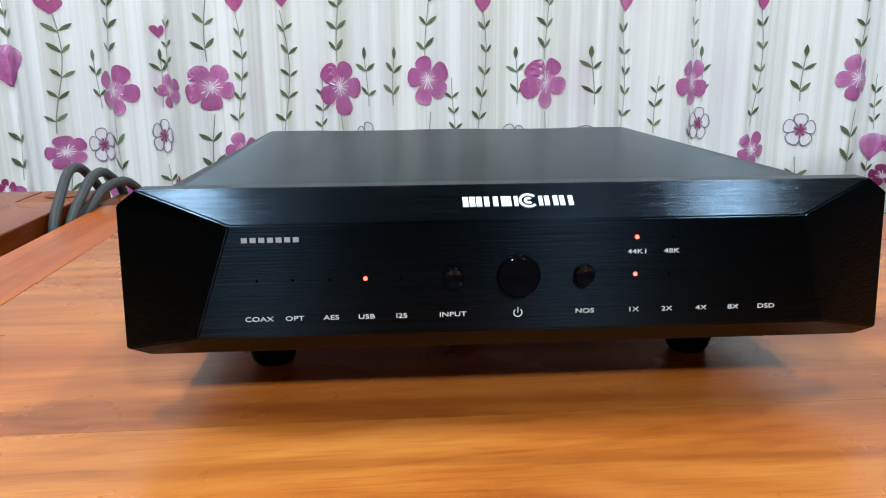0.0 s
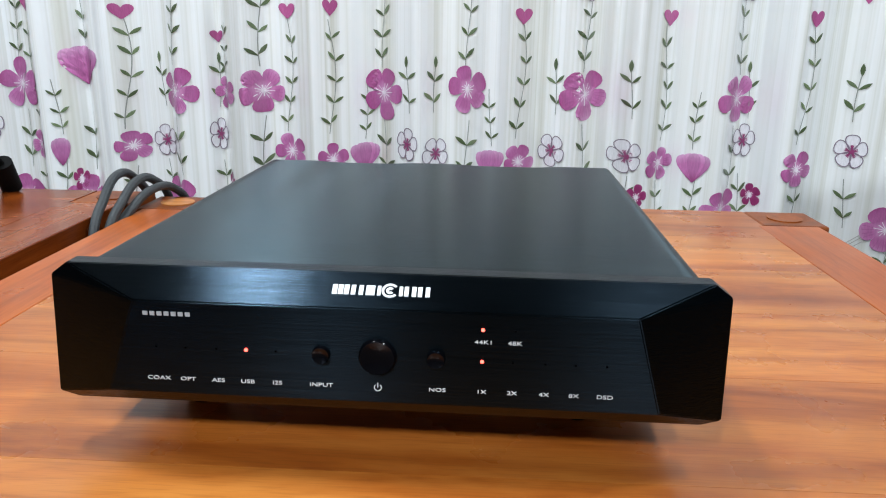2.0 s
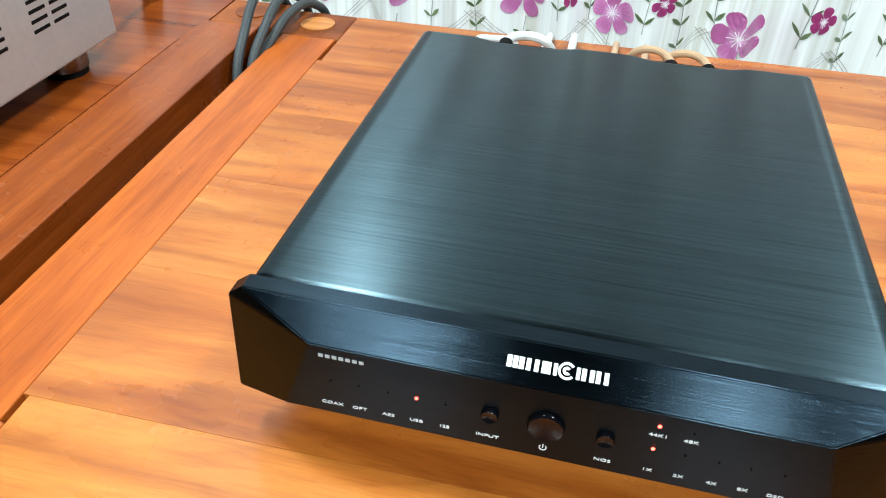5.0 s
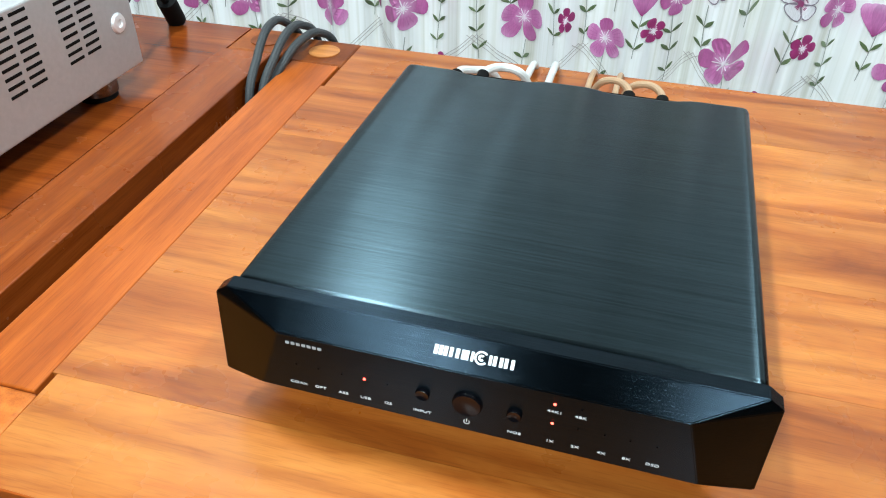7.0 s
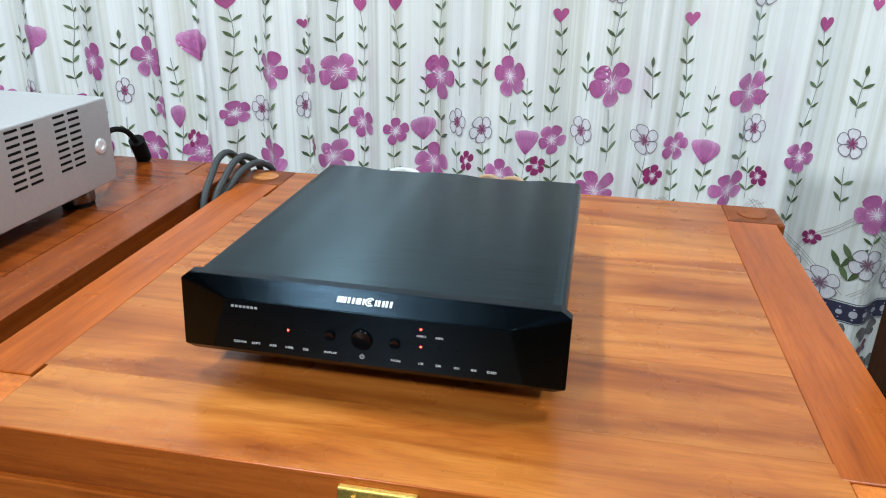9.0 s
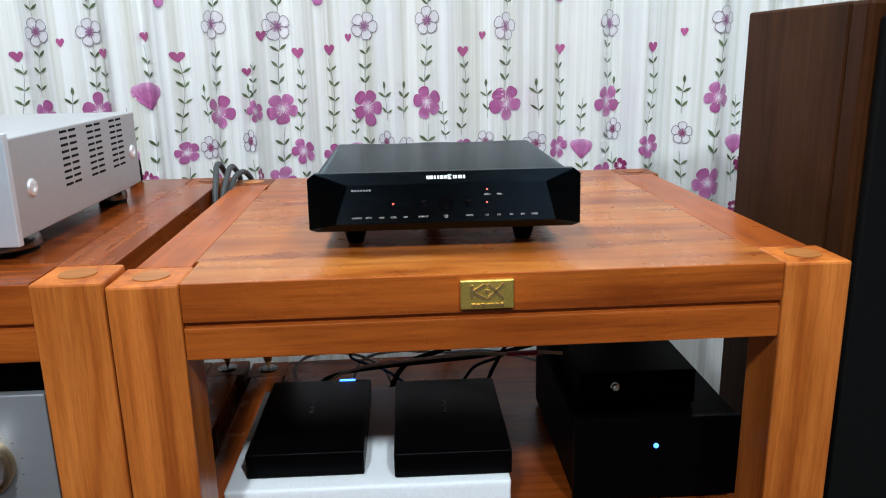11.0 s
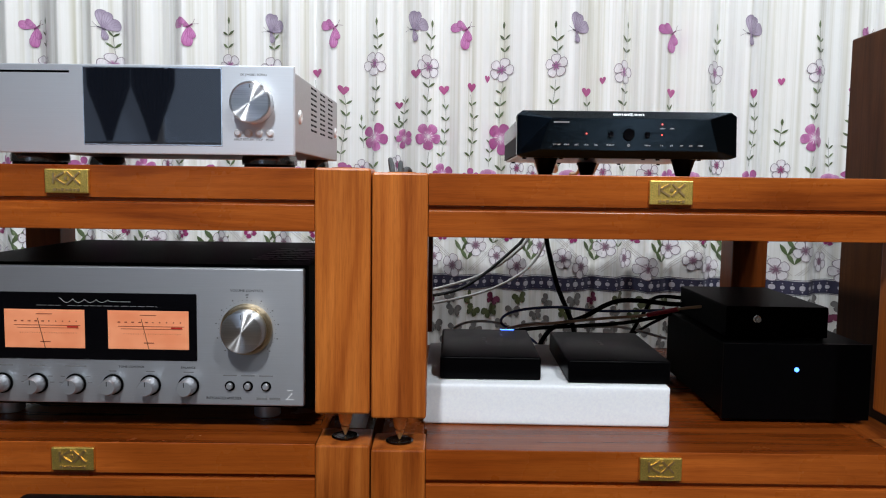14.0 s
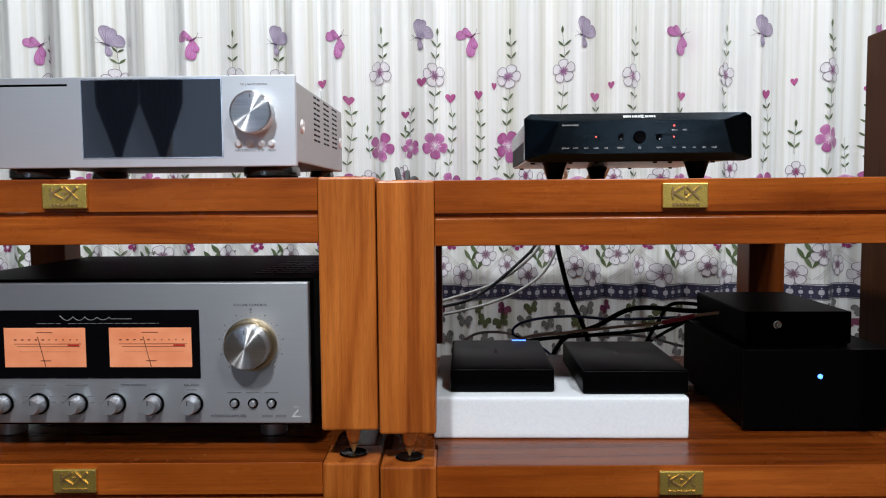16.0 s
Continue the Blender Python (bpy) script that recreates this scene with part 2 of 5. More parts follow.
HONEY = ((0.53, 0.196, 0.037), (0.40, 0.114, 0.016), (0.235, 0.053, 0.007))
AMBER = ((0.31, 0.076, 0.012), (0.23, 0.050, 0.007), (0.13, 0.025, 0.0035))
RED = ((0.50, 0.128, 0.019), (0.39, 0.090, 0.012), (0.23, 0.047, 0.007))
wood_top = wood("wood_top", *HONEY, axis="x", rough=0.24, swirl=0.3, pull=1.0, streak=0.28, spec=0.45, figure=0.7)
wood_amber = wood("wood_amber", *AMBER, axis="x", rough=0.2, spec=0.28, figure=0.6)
wood_beam = wood("wood_beam", *RED, axis="x", rough=0.24, figure=0.6)
wood_rail = wood("wood_rail", *RED, axis="y", rough=0.26)
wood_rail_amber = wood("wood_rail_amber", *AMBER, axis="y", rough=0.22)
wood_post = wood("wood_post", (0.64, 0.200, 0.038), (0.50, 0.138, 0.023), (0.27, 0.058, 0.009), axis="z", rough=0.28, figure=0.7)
# same wood as the front posts, darkened to paint in the shade under the top
wood_post_shaded = wood("wood_post_shaded", (0.31, 0.085, 0.0155), (0.23, 0.058, 0.0095), (0.14, 0.032, 0.0055), axis="z", rough=0.32, spec=0.18)
wood_plug = wood("wood_plug", (0.60, 0.26, 0.08), (0.50, 0.20, 0.055), (0.40, 0.14, 0.038), axis="x", rough=0.3)
wood_dark = wood("wood_dark", (0.080, 0.030, 0.009), (0.060, 0.021, 0.0065), (0.038, 0.013, 0.004), axis="z", rough=0.45, spec=0.08)
black_brushed = brushed("black_brushed", (0.013, 0.021, 0.029), 0.24, 1.0, 0.25, 1.0, 0.55, mottle=0.3)
black_cover = brushed("black_cover", (0.031, 0.047, 0.056), 0.27, 1.0, 0.25, 1.0, 0.30, mottle=0.35)
black_metal = plain("black_metal", (0.0009, 0.0009, 0.0010), 0.45, 0.0, 0.018)
black_satin = plain("black_satin", (0.0011, 0.0011, 0.0014), 0.34, 0.0, 0.04)
black_rubber = plain("black_rubber", (0.004, 0.004, 0.004), 0.7, 0.0, 0.1, relief=0.1)
gloss_black = plain("gloss_black", (0.002, 0.002, 0.003), 0.12, 0.0, 0.2, relief=0.0)
base_steel = plain("base_steel", (0.30, 0.29, 0.29), 0.3, 1.0, 0.5, 0.06, 90, 0.02)
silver = brushed("silver", (0.71, 0.76, 0.82), 0.5, 0.4, 0.25, 0.75, 0.0, mottle=0.02)
silver_paint = plain("silver_paint", (0.46, 0.46, 0.47), 0.45, 0.5, 0.5, 0.04, 200, 0.04)
champagne = brushed("champagne", (0.525, 0.545, 0.575), 0.46, 0.5, 0.25, 0.9, 0.02, mottle=0.04)
spun = brushed("spun", (0.86, 0.87, 0.89), 0.30, 1.0, 0.25, 1.0, 0.02, radial=True)
spun_gold = brushed("spun_gold", (0.62, 0.50, 0.33), 0.32, 0.8, 0.25, 1.0, 0.02, radial=True)
brass = plain("brass", (0.80, 0.58, 0.15), 0.46, 1.0, 0.5, 0.2, 500, 0.35)
brass_dark = plain("brass_dark", (0.70, 0.48, 0.22), 0.42, 1.0, 0.5, 0.15, 200, 0.1)
brass_spike = plain("brass_spike", (0.85, 0.50, 0.20), 0.5, 0.85, 0.5, 0.1, 300, 0.1)
dark_chrome = plain("dark_chrome", (0.16, 0.15, 0.145), 0.2, 1.0, 0.5, 0.05, 100, 0.0)
button_metal = plain("button_metal", (0.90, 0.91, 0.93), 0.45, 0.6, 0.5, 0.03, 100, 0.0)
chrome = plain("chrome", (0.75, 0.75, 0.75), 0.15, 1.0, 0.5, 0.03, 100, 0.0)
screen_glass = plain("screen_glass", (0.006, 0.008, 0.013), 0.02, 0.0, 0.5, 0.05, 20, 0.0)
ink_white = plain("ink_white", (0.72, 0.73, 0.74), 0.5, 0, 0.3, 0.03)
ink_silver = plain("ink_silver", (0.36, 0.37, 0.38), 0.4, 0, 0.3, 0.05)
ink_dark = plain("ink_dark", (0.045, 0.045, 0.048), 0.5, 0, 0.3, 0.03)
ink_mid = plain("ink_mid", (0.17, 0.17, 0.175), 0.5, 0, 0.3, 0.03)
ink_grey = plain("ink_grey", (0.10, 0.10, 0.105), 0.5, 0, 0.3, 0.03)
foam_white = plain("foam_white", (0.89, 0.94, 1.0), 0.85, 0, 0.2, 0.04, 300, 0.6)
cable_grey = plain("cable_grey", (0.035, 0.040, 0.043), 0.55, 0, 0.4, 0.35, 700, 0.4)
cable_white = plain("cable_white", (0.55, 0.56, 0.55), 0.4, 0, 0.4)
cable_tan = plain("cable_tan", (0.42, 0.27, 0.16), 0.4, 0, 0.4)
cable_blue = plain("cable_blue", (0.02, 0.035, 0.12), 0.4, 0, 0.4)
cable_red = plain("cable_red", (0.32, 0.03, 0.05), 0.4, 0, 0.4)
dark_cloth = plain("dark_cloth", (0.02, 0.018, 0.017), 0.85, 0, 0.2, 0.2, 300, 0.3)
wall_paint = plain("wall_paint", (0.06, 0.06, 0.058), 0.8, 0, 0.3, 0.04, 6, 0.15)
ceiling_paint = plain("ceiling_paint", (0.14, 0.14, 0.14), 0.85, 0, 0.3, 0.03, 6, 0.1)
floor_tile = plain("floor_tile", (0.05, 0.034, 0.024), 0.3, 0, 0.5, 0.12, 8, 0.03)
led_red = glow("led_red", (1.0, 0.06, 0.04), 8.0)
led_blue = glow("led_blue", (0.05, 0.2, 1.0), 4.5)
sky_glow = glow("sky_glow", (0.55, 0.74, 1.0), 0.85)
lamp_white = glow("lamp_white", (0.95, 0.98, 1.0), 4.0)


def meter_paper():
    m, nt, p = mat("meter_paper")
    n = noise_tex(nt, coords(nt, (14, 9, 22)).outputs[0], 1.5, 2.0)
    c = ramp(nt, n.outputs[0], [(0.3, (0.74, 0.235, 0.105)), (0.7, (0.82, 0.31, 0.155))]).outputs[0]
    nt.links.new(c, p.inputs["Base Color"])
    nt.links.new(c, p.inputs["Emission Color"])
    p.inputs["Emission Strength"].default_value = 0.20
    return m


meter_face = meter_paper()


def curtain_cloth():
    m, nt, p = mat("curtain_cloth")
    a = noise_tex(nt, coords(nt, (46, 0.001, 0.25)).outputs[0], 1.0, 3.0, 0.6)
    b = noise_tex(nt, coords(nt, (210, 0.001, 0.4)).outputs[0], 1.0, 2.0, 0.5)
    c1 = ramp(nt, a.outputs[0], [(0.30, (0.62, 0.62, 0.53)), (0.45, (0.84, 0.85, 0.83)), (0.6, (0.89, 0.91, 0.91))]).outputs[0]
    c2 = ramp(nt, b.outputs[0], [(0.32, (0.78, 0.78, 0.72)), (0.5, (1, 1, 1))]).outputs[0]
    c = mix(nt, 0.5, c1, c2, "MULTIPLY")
    nt.links.new(c, p.inputs["Base Color"])
    weave = noise_tex(nt, coords(nt, (900, 900, 900)).outputs[0], 1.0, 2.0)
    p.inputs["Roughness"].default_value = 0.33
    p.inputs["Specular IOR Level"].default_value = 0.55
    p.inputs["Sheen Weight"].default_value = 0.15
    bump(nt, p, weave.outputs[0], 0.12, 0.0004)
    return m


def curtain_print():
    """Printed colours of the cloth, from the mesh's colour layer of the design."""
    m, nt, p = mat("curtain_print")
    ca = nt.nodes.new("ShaderNodeVertexColor")
    ca.layer_name = "design"
    n = noise_tex(nt, coords(nt, (500, 500, 130)).outputs[0], 1.0, 3.0)
    v = ramp(nt, n.outputs[0], [(0.3, (0.82, 0.82, 0.82)), (0.7, (1.12, 1.1, 1.12))]).outputs[0]
    c = mix(nt, 0.7, ca.outputs[0], v, "MULTIPLY")
    nt.links.new(c, p.inputs["Base Color"])
    p.inputs["Roughness"].default_value = 0.4
    p.inputs["Specular IOR Level"].default_value = 0.5
    return m


cloth, cloth_print = curtain_cloth(), curtain_print()

# ---- the room ----
X0, X1, Y0, Y1, H = -2.3, 2.5, -3.2, 1.12, 2.75


def room():
    for name, b, m, label, cat in (
            ("floor", (X0, X1, Y0, Y1, -0.1, 0.0), floor_tile, "brown tiled floor of the listening room", "floor"),
            ("ceiling", (X0, X1, Y0, Y1, H, H + 0.1), ceiling_paint, "plain grey painted ceiling", "ceiling"),
            ("wall_north", (X0, X1, Y1, Y1 + 0.1, 0, H), wall_paint, "plain painted wall behind the curtain", "wall"),
            ("wall_west", (X0 - 0.1, X0, Y0, Y1, 0, H), wall_paint, "plain painted wall of the room", "wall"),
            ("wall_east", (X1, X1 + 0.1, Y0, Y1, 0, H), wall_paint, "plain painted wall of the room", "wall")):
        solid(name, box(*b), m, (b[0], b[2], b[4]), label, cat, kind="structure")
    bm = bmesh.new()
    for b in ((X0, WX0, 0, H), (WX1, X1, 0, H), (WX0, WX1, 0, WZ0), (WX0, WX1, WZ1, H)):
        add_box(bm, b[0], b[1], Y0 - 0.1, Y0, b[2], b[3])
    bmesh.ops.remove_doubles(bm, verts=bm.verts, dist=0.0005)
    solid("wall_south", bm, wall_paint, (X0, Y0, 0), "plain painted wall with a window opening", "wall", kind="structure")
    t = thing("window_1", ((WX0 + WX1) / 2, Y0, WZ0), "white framed window that lets in cool daylight", "window", kind="structure")
    for x in (WX0, (WX0 + WX1) / 2 - 0.025, WX1 - 0.05):
        part("stile", box(x, x + 0.05, Y0 - 0.06, Y0 - 0.012, WZ0, WZ1, 0.003), ink_white, t)
    for z in (WZ0, WZ1 - 0.05):
        for x0, x1 in ((WX0 + 0.0505, (WX0 + WX1) / 2 - 0.0255), ((WX0 + WX1) / 2 + 0.0255, WX1 - 0.0505)):
            part("rail", box(x0, x1, Y0 - 0.06, Y0 - 0.012, z, z + 0.05, 0.003), ink_white, t)
    part("sky_pane", box(WX0 + 0.05, WX1 - 0.05, Y0 - 0.045, Y0 - 0.04, WZ0 + 0.05, WZ1 - 0.05), sky_glow, t, "pane with bright sky behind")
    for cx in (-1.865, -1.61):
        t = thing("window_swag", (cx, Y0 + 0.03, 2.42), "dark pleated cloth swag hanging before the bright window", "curtain", "window swags")
        bm = bmesh.new()
        rows = []
        for z, w in ((2.42, 0.125), (1.9, 0.124), (1.40, 0.126), (1.31, 0.124), (1.24, 0.100), (1.12, 0.055), (1.0, 0.016)):
            rows.append([bm.verts.new((cx + w * (k / 8 - 1), Y0 + 0.03 + 0.007 * (-1) ** k, z + 0.012 * (k % 2))) for k in range(17)])
        for p, q in zip(rows, rows[1:]):
            for k in range(16):
                bm.faces.new((p[k], p[k + 1], q[k + 1], q[k]))
        g = bmesh.ops.extrude_face_region(bm, geom=list(bm.faces))
        bmesh.ops.translate(bm, verts=[v for v in g["geom"] if isinstance(v, bmesh.types.BMVert)], vec=(0, -0.004, 0))
        bmesh.ops.recalc_face_normals(bm, faces=bm.faces)
        part("cloth", bm, dark_cloth, t)
    for lx, ly, lz, w in LAMPS:
        t = thing("ceiling_lamp", (lx, ly, H), "white ceiling lamp with a flat lit panel", "lamp", "ceiling lamps")
        part("housing", box(lx - 0.09, lx + 0.09, ly - 0.20, ly + 0.20, lz + 0.03, H, 0.008), wall_paint, t)
        part("diffuser", box(lx - 0.07, lx + 0.07, ly - 0.18, ly + 0.18, lz + 0.012, lz + 0.03, 0.004), lamp_white, t, "glowing white diffuser")


room()

# ---- racks ----
ZT, ZD = 0.78, 0.414
W, D, PW = 0.777, 0.67, 0.0725
LIFT = 0.005  # the streamer's rack stands a little higher than its neighbour


def badge(x, z, y, parent):
    """A brass plate with raised, crossing strokes and a row of small bars."""
    b = part("name_plate", box(x, x + 0.056, y - 0.004, y + 0.002, z, z + 0.031, 0.0012), brass, parent, "embossed brass name plate")
    bm = bmesh.new()
    cx, cz = x + 0.028, z + 0.019

    def stroke(ax, az, bx, bz, w=0.0026):
        d = Vector((bx - ax, 0, bz - az))
        m = Matrix.Translation((cx + (ax + bx) / 2, y - 0.0048, cz + (az + bz) / 2)) @ Matrix.Rotation(-math.atan2(d.z, d.x), 4, "Y") @ Matrix.Diagonal((d.length, 0.0016, w, 1))
        bmesh.ops.create_cube(bm, size=1, matrix=m)
    stroke(-0.016, -0.007, -0.016, 0.007)
    stroke(-0.015, 0.0, -0.002, 0.008)
    stroke(-0.015, 0.0, -0.002, -0.008)
    stroke(0.001, 0.008, 0.017, -0.008)
    stroke(0.001, -0.008, 0.017, 0.008)
    stroke(-0.002, 0.0, 0.002, 0.0, 0.004)
    for i in range(7):
        stroke(-0.0165 + 0.005 * i, -0.0145, -0.0128 + 0.005 * i, -0.0145, 0.0032 if i in (0, 2, 6) else 0.0022)
    part("emblem", bm, brass_dark, b, "raised darker brass strokes")


def rack(x0, zb, zt, plate_x, label, group, top_discs, seat, boards, turn):
    """One module of a rack: four posts, rails, beams and a boarded top; zb is the height of its posts' feet, seat where the spikes stand."""
    t = thing("equipment_rack", (x0 + W / 2, D / 2, seat), label, "rack", group)
    xa, xb = x0 + 0.001, x0 + W - 0.001
    for px in (xa, xb - PW):
        for py in (0.0, D - 0.07):
            po = part("post", box(px, px + PW, py, py + 0.07, zb, zt, 0.003), wood_post if py == 0.0 else wood_post_shaded, t)
            if top_discs:
                part("spike_cup", lathe([(0, 0), (0.017, 0), (0.019, 0.0016), (0.0165, 0.003), (0.012, 0.0022), (0, 0.0012)], (px + PW / 2, py + 0.035, zt)), dark_chrome, po, "dished dark metal disc")
            else:
                part("plug", cyl((px + PW / 2, py + 0.035, zt + 0.0004), 0.019, 0.019, 0.0016), wood_plug if px == xa or py == 0.0 else wood_post_shaded, po, "round wooden plug")
            part("spike", lathe([(0, 0.0026), (0.0010, 0.0028), (0.0058, 0.0135), (0.0060, 0.0150), (0.0036, 0.0158), (0.0036, 0.0170), (0.0068, 0.0180), (0.0076, 0.0200), (0.0122, zb - seat), (0, zb - seat)],
                                (px + PW / 2, py + 0.035, seat)), brass_spike, po, "turned brass spike", smooth=True)
    # boards of the top, side rails
    for rx0, rx1 in ((x0 + 0.010, xa + PW - 0.004), (xb - PW - 0.006, x0 + W - 0.013)):
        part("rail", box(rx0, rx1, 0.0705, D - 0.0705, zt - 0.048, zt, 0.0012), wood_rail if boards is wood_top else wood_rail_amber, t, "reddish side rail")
    inx0, inx1 = xa + PW - 0.0035, xb - PW + 0.0035
    cuts = [0.004, 0.088, 0.205, 0.318, 0.43, 0.545, D - 0.002]
    for i, (a, b) in enumerate(zip(cuts, cuts[1:])):
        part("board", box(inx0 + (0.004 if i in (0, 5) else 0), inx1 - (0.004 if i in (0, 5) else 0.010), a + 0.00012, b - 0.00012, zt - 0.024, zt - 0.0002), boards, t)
    fx0, fx1 = xa + PW + 0.0004, xb - PW - 0.0004
    for by0, by1 in ((0.004, 0.034), (D - 0.034, D - 0.004)):
        part("upper_beam", box(fx0, fx1, by0, by1, zt - 0.042, zt - 0.0245, 0.0008), wood_beam, t)
        part("beam_core", box(fx0, fx1, by0 + 0.004, by1 - 0.004, zt - 0.048, zt - 0.0425), wood_beam, t, "recessed groove")
        part("lower_beam", box(fx0, fx1, by0 - 0.001, by1, zt - 0.083, zt - 0.0482, 0.0012), wood_beam, t)
    part("apron", box(fx0, fx1, 0.0028, 0.0068, zt - 0.042, zt - 0.0004, 0.0008), wood_beam, t)
    badge(plate_x, zt - 0.037, 0.0012, t)
    pivot = Matrix.Translation((-0.037 if x0 < 0 else 0.037, 0.035, 0))
    t.matrix_world = pivot @ pose(0, 0, 0, 0, 0, turn) @ pivot.inverted() @ Matrix.Translation(t.location)
    return t


upper = "orange-brown lacquered wooden rack module with brass spikes"
lower = "orange-brown lacquered wooden rack base with dished metal discs"
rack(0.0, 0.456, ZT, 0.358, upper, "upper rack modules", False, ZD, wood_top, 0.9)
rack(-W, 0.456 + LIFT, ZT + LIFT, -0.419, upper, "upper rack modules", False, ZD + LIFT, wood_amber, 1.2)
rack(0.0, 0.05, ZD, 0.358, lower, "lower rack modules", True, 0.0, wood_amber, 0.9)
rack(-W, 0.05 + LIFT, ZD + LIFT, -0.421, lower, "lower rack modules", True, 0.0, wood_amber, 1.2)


# ---- curtain ----
CY = 0.955


def fold(x, z=0.0):
    """Depth of the hanging cloth at x."""
    w = x + 0.018 * math.sin(9.0 * x + 1.0) + 0.008 * math.sin(23 * x)
    sway = 0.010 * math.sin(2.1 * z + 4 * x) * max(0.0, 0.9 - z)
    return CY - 0.021 * math.sin(2 * math.pi * w / 0.118) - 0.009 * math.sin(2 * math.pi * w / 0.31 + 0.7) - 0.004 * math.sin(2 * math.pi * w / 0.047 + 2) + 0.0007 * math.sin(2 * math.pi * w / 0.0205) * (1 + math.sin(17 * x)) + sway


GREEN, GREEN2 = (0.080, 0.118, 0.050), (0.125, 0.175, 0.085)
MAG = ((0.78, 0.48, 0.70), (0.55, 0.185, 0.42), (0.36, 0.060, 0.22))
MAROON = ((0.5, 0.1, 0.28), (0.36, 0.04, 0.17), (0.27, 0.03, 0.13))
LINE, PALE, HEARTC = (0.24, 0.19, 0.24), (0.80, 0.79, 0.82), (0.48, 0.10, 0.28)
rng = random.Random(5)


class Print:
    """Collects the printed motifs as thin faces that follow the cloth."""

    def __init__(self):
        self.v, self.f, self.c, self.lift = [], [], [], 0.0016

    def face(self, pts, cols):
        i = len(self.v)
        for (x, z) in pts:
            self.v.append((x, fold(x, z) - 0.8 * self.lift, z))
        self.f.append(tuple(range(i, i + len(pts))))
        self.c += cols

    def petal(self, x, z, a, length, width, cols, leafy=False, m=4, sx=1.0, curl=0.0):
        """A petal from (x, z) along angle a; three colours from base to tip."""
        shape = ((0, 0.05), (0.22, 0.62), (0.48, 1.0), (0.70, 0.86), (0.86, 0.52), (1.0, 0.06)) if leafy else ((0, 0.10), (0.22, 0.46), (0.45, 0.80), (0.68, 1.0), (0.85, 0.92), (0.955, 0.62), (1.0, 0.26))
        n = len(shape) - 1
        grid = []
        for i in range(n + 1):
            s, w = shape[i][0], width * shape[i][1]
            row = []
            for k in range(m + 1):
                q = (k / m - 0.5)
                px, pz = s * length, q * w + curl * s * s * length
                col = tuple(cols[0][j] * max(0, 1 - 2.6 * s) + cols[1][j] * (1 - max(0, 1 - 2.6 * s) - max(0, (s - 0.75) * 3)) + cols[2][j] * max(0, (s - 0.75) * 3) for j in range(3))
                row.append(((x + sx * (px * math.cos(a) - pz * math.sin(a)), z + px * math.sin(a) + pz * math.cos(a)), col))
            grid.append(row)
        for i in range(n):
            for k in range(m):
                q = (grid[i][k], grid[i + 1][k], grid[i + 1][k + 1], grid[i][k + 1])
                self.face([p for p, _ in q], [c for _, c in q])
        edge = [grid[i][0][0] for i in range(n + 1)] + [grid[n][k][0] for k in range(1, m)] + [grid[i][m][0] for i in range(n, -1, -1)]
        return edge

    def line(self, pts, w, col):
        for (ax, az), (bx, bz) in zip(pts, pts[1:]):
            l = math.hypot(bx - ax, bz - az) or 1e-6
            nx, nz = -(bz - az) / l * w / 2, (bx - ax) / l * w / 2
            k = max(1, int(l / 0.008))
            for i in range(k):
                p, q = i / k, (i + 1) / k
                a = (ax + (bx - ax) * p, az + (bz - az) * p)
                b = (ax + (bx - ax) * q, az + (bz - az) * q)
                self.face([(a[0] - nx, a[1] - nz), (b[0] - nx, b[1] - nz), (b[0] + nx, b[1] + nz), (a[0] + nx, a[1] + nz)], [col] * 4)

    def flower(self, x, z, size, cols=MAG, sx=1.0):
        r0 = rng.uniform(0, 1.2)
        self.lift = 0.0020
        for i in range(5):
            a = r0 + i * 2 * math.pi / 5 + rng.uniform(-0.1, 0.1)
            t = rng.random()
            c = (cols[0], tuple(u * (1 - 0.55 * t) + v * 0.55 * t for u, v in zip(cols[1], cols[2])), cols[2] if t > 0.5 else tuple(0.5 * u + 0.5 * v for u, v in zip(cols[0], cols[1])))
            self.petal(x, z, a, size * 0.5 * rng.uniform(0.90, 1.06), size * rng.uniform(0.34, 0.41), c, False, 5, sx, curl=rng.uniform(-0.06, 0.06))
        self.lift = 0.0028
        for i in range(5):
            for k in (-0.3, -0.1, 0.12, 0.3):
                a = r0 + i * 2 * math.pi / 5 + k
                self.line([(x + sx * size * 0.22 * math.cos(a), z + size * 0.22 * math.sin(a)), (x + sx * size * 0.43 * math.cos(a), z + size * 0.43 * math.sin(a))], 0.0007, tuple(0.55 * u + 0.45 * v for u, v in zip(cols[1], cols[2])))
        self.lift = 0.0030
        for i in range(13):
            a = r0 + 0.3 + i * 0.49
            l = size * rng.uniform(0.10, 0.23)
            self.line([(x, z), (x + sx * l * math.cos(a), z + l * math.sin(a))], 0.0014 if i % 2 else 0.0009, (0.90, 0.82, 0.88))
        self.lift = 0.0016

    def outline(self, x, z, size, sx=1.0, line=LINE, heart=(0.36, 0.12, 0.30)):
        r0 = rng.uniform(0, 1.2)
        for i in range(5):
            a = r0 + i * 2 * math.pi / 5
            self.lift = 0.0019
            e = self.petal(x, z, a, size * 0.5, size * 0.42, (tuple(h * 1.3 for h in heart), PALE, PALE), False, 5, sx)
            self.lift = 0.0026
            self.line(e, 0.0013, line)
            for k in (-0.18, 0.0, 0.18):
                self.line([(x, z), (x + sx * size * 0.2 * math.cos(a + k), z + size * 0.2 * math.sin(a + k))], 0.0010, heart)
        self.lift = 0.0030
        self.petal(x - 0.004 * sx, z, 0, 0.008, 0.008, (heart, heart, heart), False, 3, sx)
        self.lift = 0.0016

